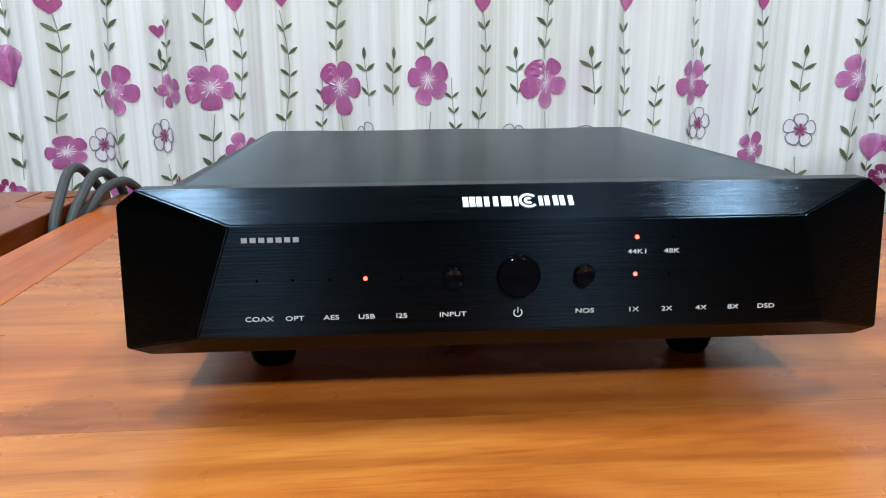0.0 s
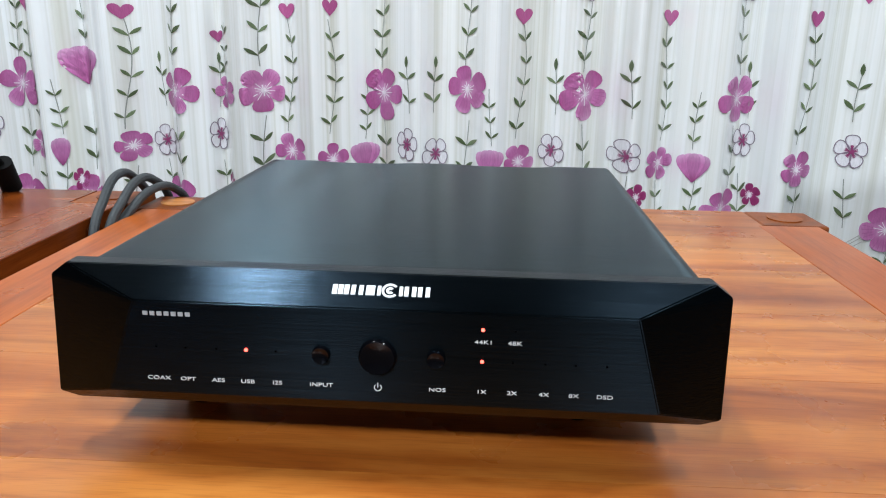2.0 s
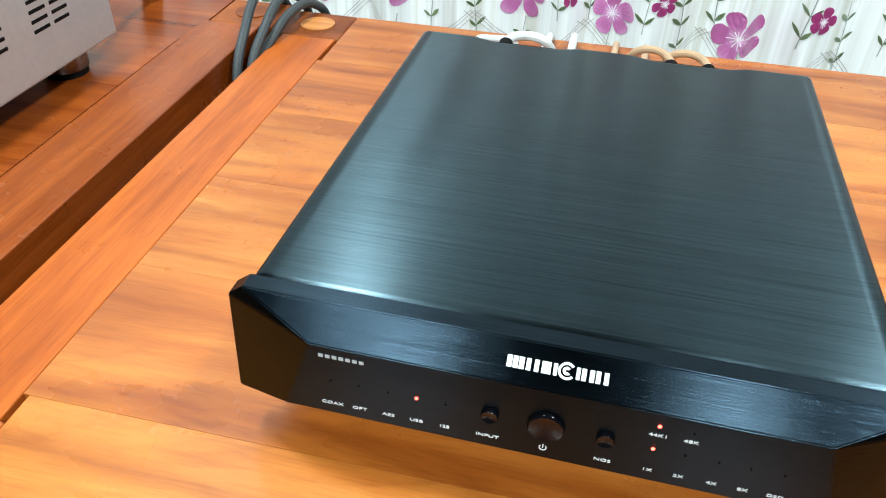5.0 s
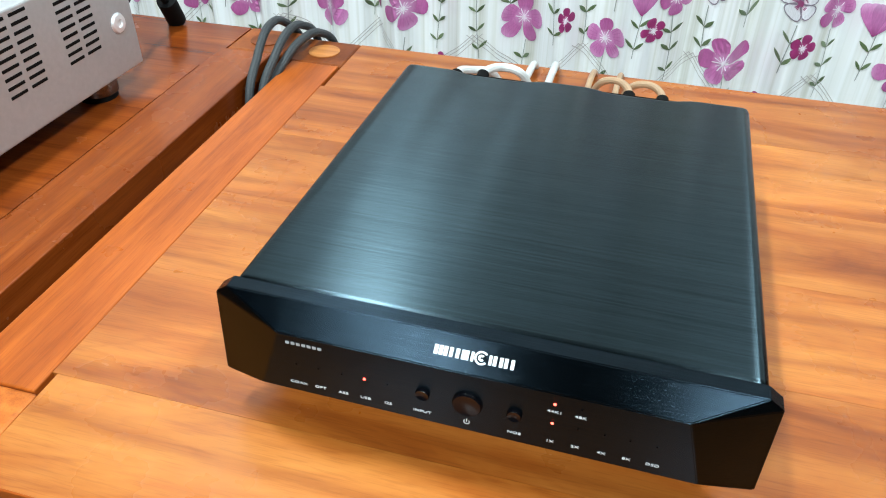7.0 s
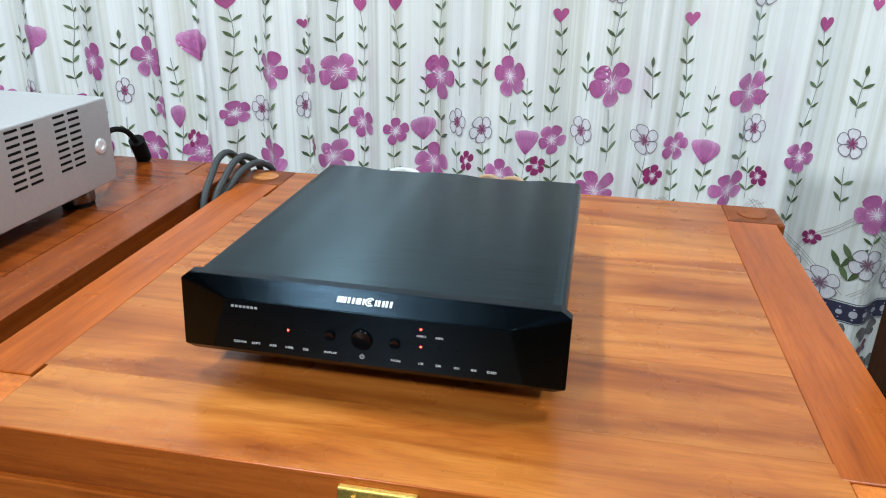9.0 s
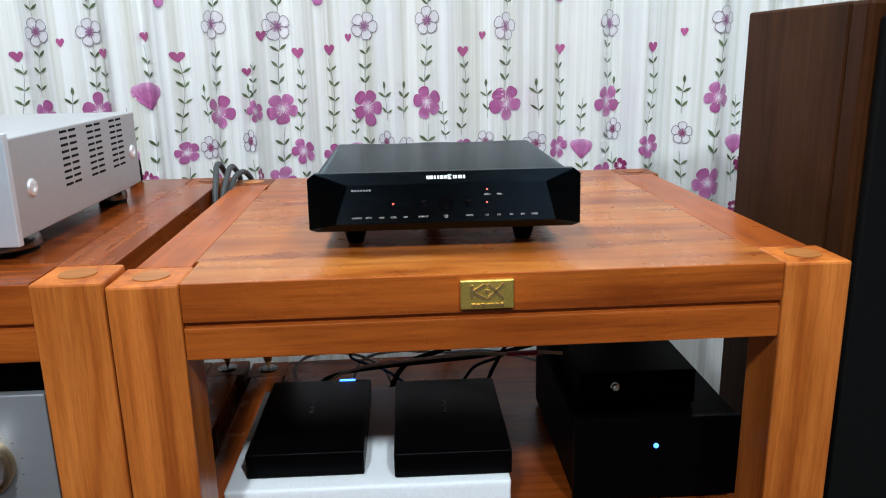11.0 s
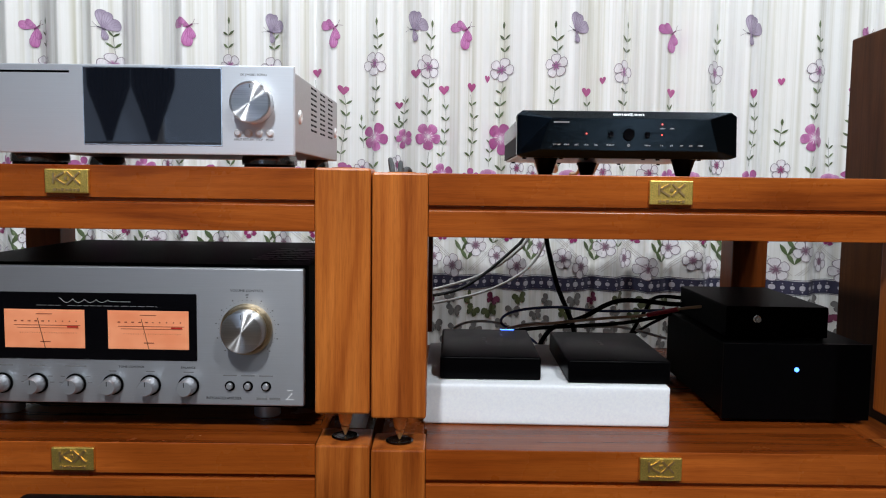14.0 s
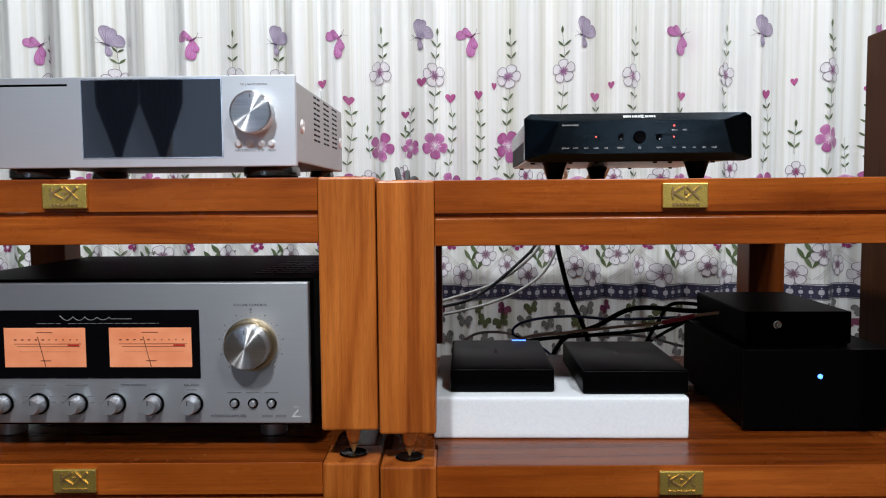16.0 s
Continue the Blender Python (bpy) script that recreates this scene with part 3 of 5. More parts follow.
    def heart(self, x, z, size, sx=1.0):
        t = rng.uniform(0.8, 1.1)
        c = tuple(v * t for v in HEARTC)
        for s in (-1, 1):
            self.petal(x, z - size * 0.45, math.pi / 2 - s * 0.36, size, size * 0.55, (c, c, c), False, 3, sx, curl=-0.05 * s)

    def leaf(self, x, z, a, l, sx=1.0):
        t = rng.uniform(0.8, 1.35)
        c = tuple(v * t for v in (GREEN if rng.random() < 0.6 else GREEN2))
        self.petal(x, z, a, l * 1.12, l * 0.33, (c, c, tuple(v * 1.3 for v in c)), True, 2, sx)

    def vine(self, x, za, zb, step=0.032, l=0.016, sway=0.004, sx=1.0, tip=False):
        """A stem from za up to zb with pairs of leaves."""
        n = max(2, int((zb - za) / 0.012))
        ph = rng.uniform(0, 6)
        at = lambda z: x + sway * math.sin(ph + (z - za) * 26)
        self.line([(at(za + (zb - za) * i / n), za + (zb - za) * i / n) for i in range(n + 1)], 0.0010, (0.30, 0.32, 0.29))
        z = za + step * 0.5
        while z < zb - 0.012:
            for s in (0, 1):
                a = radians(46 + rng.uniform(-12, 12))
                self.leaf(at(z), z + rng.uniform(-0.002, 0.002), a if s else math.pi - a, l * rng.uniform(0.85, 1.15), sx)
            z += step * rng.uniform(0.9, 1.12)
        if tip:
            self.leaf(at(zb), zb - 0.004, math.pi / 2, l * 1.1)

    def tulip(self, x, z, size, sx=1.0):
        for a in (-0.5, 0.5, -0.22, 0.22, 0):
            t = rng.uniform(0.8, 1.1)
            c = tuple(tuple(v * t for v in q) for q in MAG[::-1])
            self.lift += 0.0002
            self.petal(x, z - size * 0.42, math.pi / 2 + 0.9 * a, size * 0.95, size * 0.44, c, False, 4, sx)
        self.lift = 0.0016

    def butterfly(self, x, z, size, cols, turn, sx=1.0):
        self.lift = 0.0020
        for a, l, w in ((0.90, 0.74, 0.54), (-0.90, 0.74, 0.54), (2.05, 0.50, 0.44), (-2.05, 0.50, 0.44)):
            self.lift = 0.0020
            e = self.petal(x, z, a + turn, size * l, size * w, cols, False, 4, sx)
            self.lift = 0.0025
            if size > 0.04:
                self.line(e, size * 0.022, cols[2])
            for k in ((-0.24, -0.08, 0.1, 0.26) if size > 0.04 else ()):
                self.line([(x + sx * size * 0.18 * math.cos(a + turn + k), z + size * 0.18 * math.sin(a + turn + k)),
                           (x + sx * size * l * 0.86 * math.cos(a + turn + k), z + size * l * 0.86 * math.sin(a + turn + k))], size * 0.014, cols[2])
        self.lift = 0.0028
        c, q = math.cos(turn), math.sin(turn)
        self.line([(x - sx * c * size * 0.22, z - q * size * 0.22), (x + sx * c * size * 0.24, z + q * size * 0.24)], size * 0.06, cols[2])
        for da in (0.35, -0.35):
            self.line([(x + sx * c * size * 0.24, z + q * size * 0.24), (x + sx * size * 0.45 * math.cos(turn + da), z + size * 0.45 * math.sin(turn + da))], 0.0007, cols[2])
        self.lift = 0.0016

    def flutter(self, x, z, wings, cols, turn, sx=1.0):
        """A butterfly seen from the side: wings as angle, length and width, the body along turn."""
        for a, l, w in wings:
            a = radians(a)
            self.lift += 0.0003
            e = self.petal(x, z, a, l, w, cols, False, 4, sx)
            self.lift += 0.0003
            self.line(e, 0.0008, cols[2])
            for k in (-0.2, 0.0, 0.2):
                self.line([(x + sx * l * 0.25 * math.cos(a + k), z + l * 0.25 * math.sin(a + k)), (x + sx * l * 0.88 * math.cos(a + k), z + l * 0.88 * math.sin(a + k))], 0.0006, cols[2])
        t = radians(turn)
        dark = tuple(v * 0.4 for v in cols[2])
        self.lift = 0.0040
        self.line([(x - sx * 0.008 * math.cos(t), z - 0.008 * math.sin(t)), (x + sx * 0.010 * math.cos(t), z + 0.010 * math.sin(t))], 0.0034, dark)
        for d in (-0.3, 0.3):
            self.line([(x + sx * 0.010 * math.cos(t), z + 0.010 * math.sin(t)), (x + sx * 0.024 * math.cos(t + d), z + 0.024 * math.sin(t + d))], 0.0007, dark)
        self.lift = 0.0016

    def mesh(self, name):
        me = bpy.data.meshes.new(name)
        me.from_pydata(self.v, [], self.f)
        ca = me.color_attributes.new("design", "FLOAT_COLOR", "POINT")
        ca.data.foreach_set("color", np.array([(*c, 1.0) for c in self.c], dtype=np.float32).ravel())
        return me


def curtain():
    xs = np.arange(X0 + 0.02, X1 - 0.02, 0.003)
    zs = np.linspace(0.03, H - 0.06, 40)
    bm = bmesh.new()
    grid = [[bm.verts.new((x, fold(x, z), z)) for z in zs] for x in xs]
    for a, b in zip(grid, grid[1:]):
        for k in range(len(zs) - 1):
            bm.faces.new((a[k], a[k + 1], b[k + 1], b[k]))
    t = thing("curtain", (0, CY, 0), "white satin curtain printed with magenta flowers and green vines", "curtain")
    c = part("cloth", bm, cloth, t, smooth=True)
    part("rod", cyl((0.1, CY, H - 0.045), 0.014, 0.014, X1 - X0 - 0.1, "x", 16), chrome, t, "metal curtain rod", smooth=True)
    p = Print()
    # stems that carry an outlined flower above and a large magenta flower below
    main = [-2.0, -1.78, -1.55, -1.34, -1.14, -0.94, -0.767, -0.585, -0.465, -0.362, -0.247, -0.095, 0.040, 0.224, 0.355, 0.531, 0.758, 0.998, 1.21, 1.42, 1.65, 1.9]
    tul = (-0.585, -0.247)
    for x in main:
        if x in tul:
            p.tulip(x, 0.918, 0.062)
            p.vine(x, 0.945, 1.03, 0.03, 0.016, tip=False)
            p.heart(x + 0.004, 1.045, 0.022)
        else:
            p.flower(x, 0.888 + rng.uniform(-0.01, 0.012), 0.076 * rng.uniform(0.92, 1.06), sx=rng.uniform(0.82, 1.0))
            p.vine(x, 0.925, 1.035, 0.032, 0.016)
            p.outline(x + rng.uniform(-0.006, 0.006), 1.062 + rng.uniform(-0.008, 0.01), 0.058, sx=rng.uniform(0.85, 1.0))
            p.vine(x + 0.003, 1.09, 1.165, 0.028, 0.016, tip=True)
        p.vine(x, 0.755, 0.85, 0.036, 0.018)
        p.flower(x - 0.012, 0.716 + rng.uniform(-0.016, 0.016), 0.072 * rng.uniform(0.9, 1.05), sx=rng.uniform(0.85, 1.0))
        p.vine(x - 0.01, 0.60, 0.685, 0.033, 0.016)
    p.flower(-0.022, 0.884, 0.048)
    p.vine(-0.020, 0.91, 0.99, 0.024, 0.013)
    p.heart(-0.036, 0.968, 0.018)
    p.heart(0.008, 1.042, 0.022)
    # stems with a heart on top and a smaller flower below
    second = [-1.88, -1.66, -1.44, -1.24, -1.04, -0.85, -0.68, -0.52, -0.334, -0.176, 0.078, 0.148, 0.436, 0.650, 0.853, 1.10, 1.31, 1.54, 1.78]
    for x in second:
        p.heart(x, 1.008 + rng.uniform(-0.006, 0.006), 0.0235, rng.uniform(0.7, 1.0))
        p.vine(x, 0.825, 0.995, 0.031, 0.0145, 0.006)
        p.flower(x, 0.793 + rng.uniform(-0.008, 0.012), 0.056 * rng.uniform(0.92, 1.05), sx=rng.uniform(0.85, 1.0))
        p.vine(x, 0.66, 0.765, 0.031, 0.0145)
    # half-hidden stems, tulips and outlined flowers between them
    third = [-0.41, -0.288, -0.13, -0.04, 0.194, 0.264, 0.307, 0.392, 0.486, 0.596, 0.700, 0.779, 0.931, 1.06, 1.16, -0.63, -0.73]
    for i, x in enumerate(third):
        narrow = rng.uniform(0.45, 0.95)
        if i % 3 == 1:
            p.tulip(x, 0.785, 0.046, narrow)
            p.vine(x, 0.815, 0.90, 0.024, 0.013)
        else:
            p.outline(x, 0.808 + rng.uniform(-0.012, 0.02), 0.050, narrow, heart=(0.30, 0.05, 0.16))
            p.vine(x, 0.86, 0.93, 0.032, 0.015, tip=True)
        p.vine(x, 0.70, 0.775, 0.03, 0.015)
        if i % 2:
            p.flower(x + 0.02, 0.742, 0.038, MAROON, narrow)
        if i % 4 == 0:
            p.heart(x - 0.006, 1.036, 0.019, 0.6)
    pink = ((0.50, 0.16, 0.38), (0.62, 0.24, 0.52), (0.40, 0.09, 0.28))
    grey = ((0.30, 0.24, 0.36), (0.46, 0.40, 0.52), (0.24, 0.19, 0.28))
    for x in (-1.7, -1.34, -0.978, -0.573, -0.208, 0.120, 0.637, 1.137, 1.5):
        p.flutter(x + 0.014, 1.154, ((172, 0.046, 0.022), (150, 0.032, 0.016), (262, 0.050, 0.026), (285, 0.030, 0.018)), pink, 40, rng.uniform(0.75, 1.0))
    for x in (-1.5, -1.15, -0.785, -0.366, 0.001, 0.403, 0.836, 1.3):
        p.flutter(x, 1.150, ((92, 0.046, 0.026), (25, 0.042, 0.030), (70, 0.044, 0.022), (285, 0.028, 0.015)), grey, 165, rng.uniform(0.8, 1.0))
    # lattice, white flowers, dotted band and butterflies of the hem
    x = -2.0
    while x < 2.2:
        for dz in (0.0, 0.006, 0.014):
            p.line([(x + dz, 0.55), (x + 0.16 + dz, 0.70)], 0.0009, (0.45, 0.42, 0.40))
            p.line([(x + 0.16 - dz, 0.55), (x - dz, 0.70)], 0.0009, (0.45, 0.42, 0.40))
        p.outline(x + 0.02, 0.615, 0.056, rng.uniform(0.7, 1), heart=(0.24, 0.12, 0.18))
        p.outline(x + 0.075, 0.585, 0.052, rng.uniform(0.6, 1), heart=(0.24, 0.12, 0.18))
        p.outline(x + 0.125, 0.563, 0.060, rng.uniform(0.7, 1), heart=(0.24, 0.12, 0.18))
        p.flower(x + 0.10, 0.640, 0.030, MAROON)
        for dx, dz in ((-0.002, 0.578), (-0.002, 0.615), (0.148, 0.600)):
            p.leaf(x + dx, dz, 1.0, 0.030)
            p.leaf(x + dx, dz, 2.1, 0.030)
        x += 0.165
    for i in range(int(4.4 / 0.004)):
        a = -2.2 + i * 0.004
        p.face([(a, 0.503), (a + 0.004, 0.503), (a + 0.004, 0.536), (a, 0.536)], [(0.045, 0.045, 0.085)] * 4)
        for zz in (0.500, 0.538):
            p.face([(a, zz), (a + 0.004, zz), (a + 0.004, zz + 0.0015), (a, zz + 0.0015)], [(0.10, 0.10, 0.15)] * 4)
    p.lift = 0.0024
    x = -2.1
    i = 0
    while x < 2.1:
        s = 0.0095 if i % 3 else 0.013
        for zz, sc in ((0.519, 1.0), (0.529, 0.25), (0.509, 0.25)):
            for k in range(4):
                p.petal(x, zz, k * math.pi / 2, s * 0.5 * sc, s * 0.75 * sc, ((0.55, 0.55, 0.6),) * 3, False, 2)
        x += 0.021
        i += 1
    tones = [((0.15, 0.17, 0.07), (0.10, 0.12, 0.05), (0.06, 0.07, 0.04)), ((0.24, 0.06, 0.12), (0.20, 0.04, 0.09), (0.11, 0.02, 0.05)),
             ((0.24, 0.235, 0.225), (0.19, 0.185, 0.18), (0.11, 0.105, 0.10))]
    for row in range(4):
        x = -2.1 + 0.03 * (row % 2)
        while x < 2.1:
            c = tones[(rng.choice((0, 0, 1, 2, 2, 2)) if row < 2 else 2)]
            p.butterfly(x, 0.474 - row * 0.036 + rng.uniform(-0.008, 0.008), rng.uniform(0.027, 0.036), c, math.pi / 2 + rng.uniform(-0.9, 0.9), rng.uniform(0.6, 1.0))
            x += rng.uniform(0.046, 0.074)
    me = p.mesh("printed_pattern")
    me.materials.append(cloth_print)
    ob = new("printed_pattern", me)
    ob.parent = t
    ob.location = (0, -CY, 0)
    tagged(ob, "magenta flowers, vines and butterflies printed on the cloth", kind="stuff")


curtain()


# ---- the converter on the rack ----
def converter():
    yo, yi = 0.108, 0.092
    t = thing("audio_converter", (0.348, 0.27, ZT), "black brushed aluminium audio converter with red indicator lights", "audio device")
    # front panel: clipped outer outline, sloping faces, flat inner face
    x0, x1, z0, z1, cx, cz = 0.195, 0.505, 0.806, 0.872, 0.008, 0.006
    outline = [(x0 + cx, z1, yo), (x1 - cx, z1, yo), (x1, z1 - cz, yo), (x1 - 0.0003, z0 + 0.0032, yo - 0.005), (x1 - 0.009, z0, yo - 0.004),
               (x0 + 0.009, z0, yo - 0.004), (x0 + 0.0001, z0 + 0.0032, yo - 0.005), (x0, z1 - cz, yo)]
    inner = [(0.241, 0.8605), (0.462, 0.8605), (0.474, 0.8165), (0.226, 0.8165)]
    bm = bmesh.new()
    o = [bm.verts.new((x, y, z)) for x, z, y in outline]
    b = [bm.verts.new((x, yo + 0.010, z)) for x, z, y in outline]
    n = [bm.verts.new((x, yi, z)) for x, z in inner]
    bm.faces.new(n)
    bm.faces.new((o[0], o[1], n[1], n[0]))
    bm.faces.new((o[1], o[2], n[1]))
    bm.faces.new((o[2], o[3], n[2], n[1]))
    bm.faces.new((o[3], o[4], n[2]))
    bm.faces.new((o[4], o[5], n[3], n[2]))
    bm.faces.new((o[5], o[6], n[3]))
    bm.faces.new((o[6], o[7], n[0], n[3]))
    bm.faces.new((o[7], o[0], n[0]))
    for i in range(8):
        j = (i + 1) % 8
        bm.faces.new((o[i], b[i], b[j], o[j]))
    bm.faces.new(b[::-1])
    bmesh.ops.recalc_face_normals(bm, faces=bm.faces)
    bmesh.ops.bevel(bm, geom=list(bm.edges), offset=0.0005, segments=2, affect="EDGES")
    fp = part("front_panel", bm, black_brushed, t, "black bevelled front panel")
    body = part("body", box(0.2005, 0.4965, yo + 0.011, 0.446, 0.8125, 0.8635, 0.0008), black_metal, t)
    part("base_plate", box(0.2025, 0.4975, yo + 0.014, 0.443, 0.8095, 0.8122, 0.0006), base_steel, t, "bare metal base plate")
    bm = box(0.199, 0.500, 0.1215, 0.448, 0.838, 0.8665, 0.006, 4)
    long = [e for e in bm.edges if abs(e.verts[0].co.x - e.verts[1].co.x) > 0.2]
    bmesh.ops.subdivide_edges(bm, edges=long, cuts=48, use_grid_fill=True)
    for v in bm.verts:
        if v.co.y > 0.43:
            # two shallow cut-outs in the rear edge, over the sockets
            u = (v.co.x - 0.199) / 0.301
            dip = max(min((u - 0.13) / 0.09, (0.44 - u) / 0.09, 1.0), min((u - 0.54) / 0.09, (0.86 - u) / 0.09, 1.0), 0.0)
            v.co.y -= 0.0065 * dip * dip * (3 - 2 * dip)
    part("cover", bm, black_cover, t, "brushed black top cover", smooth=True)
    for fx, fy in ((0.243, 0.160), (0.447, 0.160), (0.346, 0.400)):
        part("foot", lathe([(0, 0), (0.0085, 0), (0.010, 0.002), (0.0165, 0.024), (0.018, 0.026), (0.018, 0.0294), (0, 0.0294)], (fx, fy, ZT)), black_satin, t, "black cone foot", smooth=True)
    for sx, sy in ((0.215, 0.20), (0.27, 0.19), (0.31, 0.20), (0.395, 0.19), (0.42, 0.20), (0.48, 0.19), (0.215, 0.42), (0.30, 0.43), (0.41, 0.43), (0.48, 0.42)):
        part("screw", cyl((sx, sy, 0.8085), 0.003, 0.0035, 0.003, "z", 12), black_satin, body)
    # logo as plain white shapes on the sloping face
    bm = bmesh.new()
    lx = 0.3285
    def bar(x, y, w, h):
        bmesh.ops.create_grid(bm, x_segments=1, y_segments=1, size=0.5, matrix=Matrix.Translation((x, y, 0)) @ Matrix.Diagonal((w, h, 1, 1)))
    for w, posts in ((0.0085, 3), (0.0062, 2), (0.0055, 1), (0.0022, 1), (0.0075, 0), (0.0022, 1), (0.006, 2), (0.006, 2)):
        if posts == 0:
            for r, r2 in ((0.0038, 0.0027), (0.0018, 0.0006)):
                ring = [[bm.verts.new((lx + w / 2 + q * math.cos(radians(40 + 280 * k / 14)), q * math.sin(radians(40 + 280 * k / 14)), 0)) for q in (r2, r)] for k in range(15)]
                for p, q in zip(ring, ring[1:]):
                    bm.faces.new((p[0], p[1], q[1], q[0]))
        for k in range(posts):
            wide = w * (0.26 if posts == 3 else 0.32 if posts == 2 else 0.72)
            at = lx + w / 2 if posts == 1 else lx + 0.06 * w + wide / 2 + k * (0.88 * w - wide) / (posts - 1)
            bar(at, -0.0002, wide, 0.0052)
        lx += w
    g = bmesh.ops.extrude_face_region(bm, geom=list(bm.faces))
    bmesh.ops.translate(bm, verts=[v for v in g["geom"] if isinstance(v, bmesh.types.BMVert)], vec=(0, 0, 0.0005))
    slope = math.degrees(math.atan2(z1 - 0.8605, yo - yi))
    bm.transform(Matrix.Translation((0, (yo + yi) / 2 - 0.0001, (z1 + 0.8605) / 2 + 0.0001)) @ pose(0, 0, 0, slope))
    bmesh.ops.recalc_face_normals(bm, faces=bm.faces)
    part("logo", bm, ink_white, fp, "white logo shapes")
    # model name as bars, then the legends that can be read
    for i in range(7):
        part("name_bar", box(0.2452 + i * 0.0032, 0.2474 + i * 0.0032, yi - 0.0003, yi + 0.0005, 0.8538, 0.8557), ink_silver, fp)
    yt = yi - 0.0001
    for tx, x in (("COAX", 0.250), ("OPT", 0.2635), ("AES", 0.2775), ("USB", 0.291), ("I2S", 0.3045), ("INPUT", 0.3245), ("NOS", 0.3765),
                  ("1X", 0.396), ("2X", 0.4095), ("4X", 0.4235), ("8X", 0.4365), ("DSD", 0.450)):
        word("legend", tx, 0.0026, x, yt, 0.8236, ink_white, fp, 1.45)
    for tx, x in (("44K1", 0.3965), ("48K", 0.410)):
        word("legend", tx, 0.0026, x, yt, 0.8472, ink_white, fp, 1.45)
    part("power_mark", ring_bar((0.350, 0.8236), 0.0016, 0.0004, 130, 410, yi - 0.0003, yi + 0.0004), ink_white, fp)
    part("power_mark", box(0.3498, 0.3502, yi - 0.0003, yi + 0.0004, 0.8236, 0.8259), ink_white, fp)
    for bx, r in ((0.3248, 0.0041), (0.350, 0.0084), (0.3758, 0.0041)):
        part("button", lathe([(r, -0.001), (r, 0.0012), (r * 0.9, 0.0024), (r * 0.5, 0.0018), (0, 0.0015)], (bx, yi, 0.8385), "y"), gloss_black, fp, "round gloss black button", smooth=True)
    for ix, iz, on in ((0.291, 0.839, 1), (0.396, 0.853, 1), (0.396, 0.8382, 1), (0.250, 0.839, 0), (0.2635, 0.839, 0), (0.2775, 0.839, 0), (0.3045, 0.839, 0),
                       (0.410, 0.853, 0), (0.4095, 0.8382, 0), (0.4235, 0.8382, 0), (0.4365, 0.8382, 0), (0.450, 0.8382, 0)):
        part("indicator", cyl((ix, yi - 0.0001, iz), 0.0008 if on else 0.0005, 0.0008 if on else 0.0005, 0.0006, "y", 12), led_red if on else black_satin, fp, "lit red indicator" if on else "unlit indicator")
    # sockets of the back
    for sx in (0.235, 0.262, 0.40, 0.43, 0.46):
        part("socket", cyl((sx, 0.451, 0.838), 0.0055, 0.0055, 0.012, "y", 16), brass, t, "brass rear socket", smooth=True)


converter()


def lead(name, pts, r, m, label, plug=None, plug_mat=None):
    t = thing(name, pts[0], label, "cable")
    part("wire", tube(pts, r), m, t, smooth=True)
    if plug:
        (a, b, pr) = plug
        part("plug", tube([a, ((Vector(a) + Vector(b)) / 2)[:], b], pr, 14, 3), plug_mat or black_rubber, t, smooth=True)
    return t


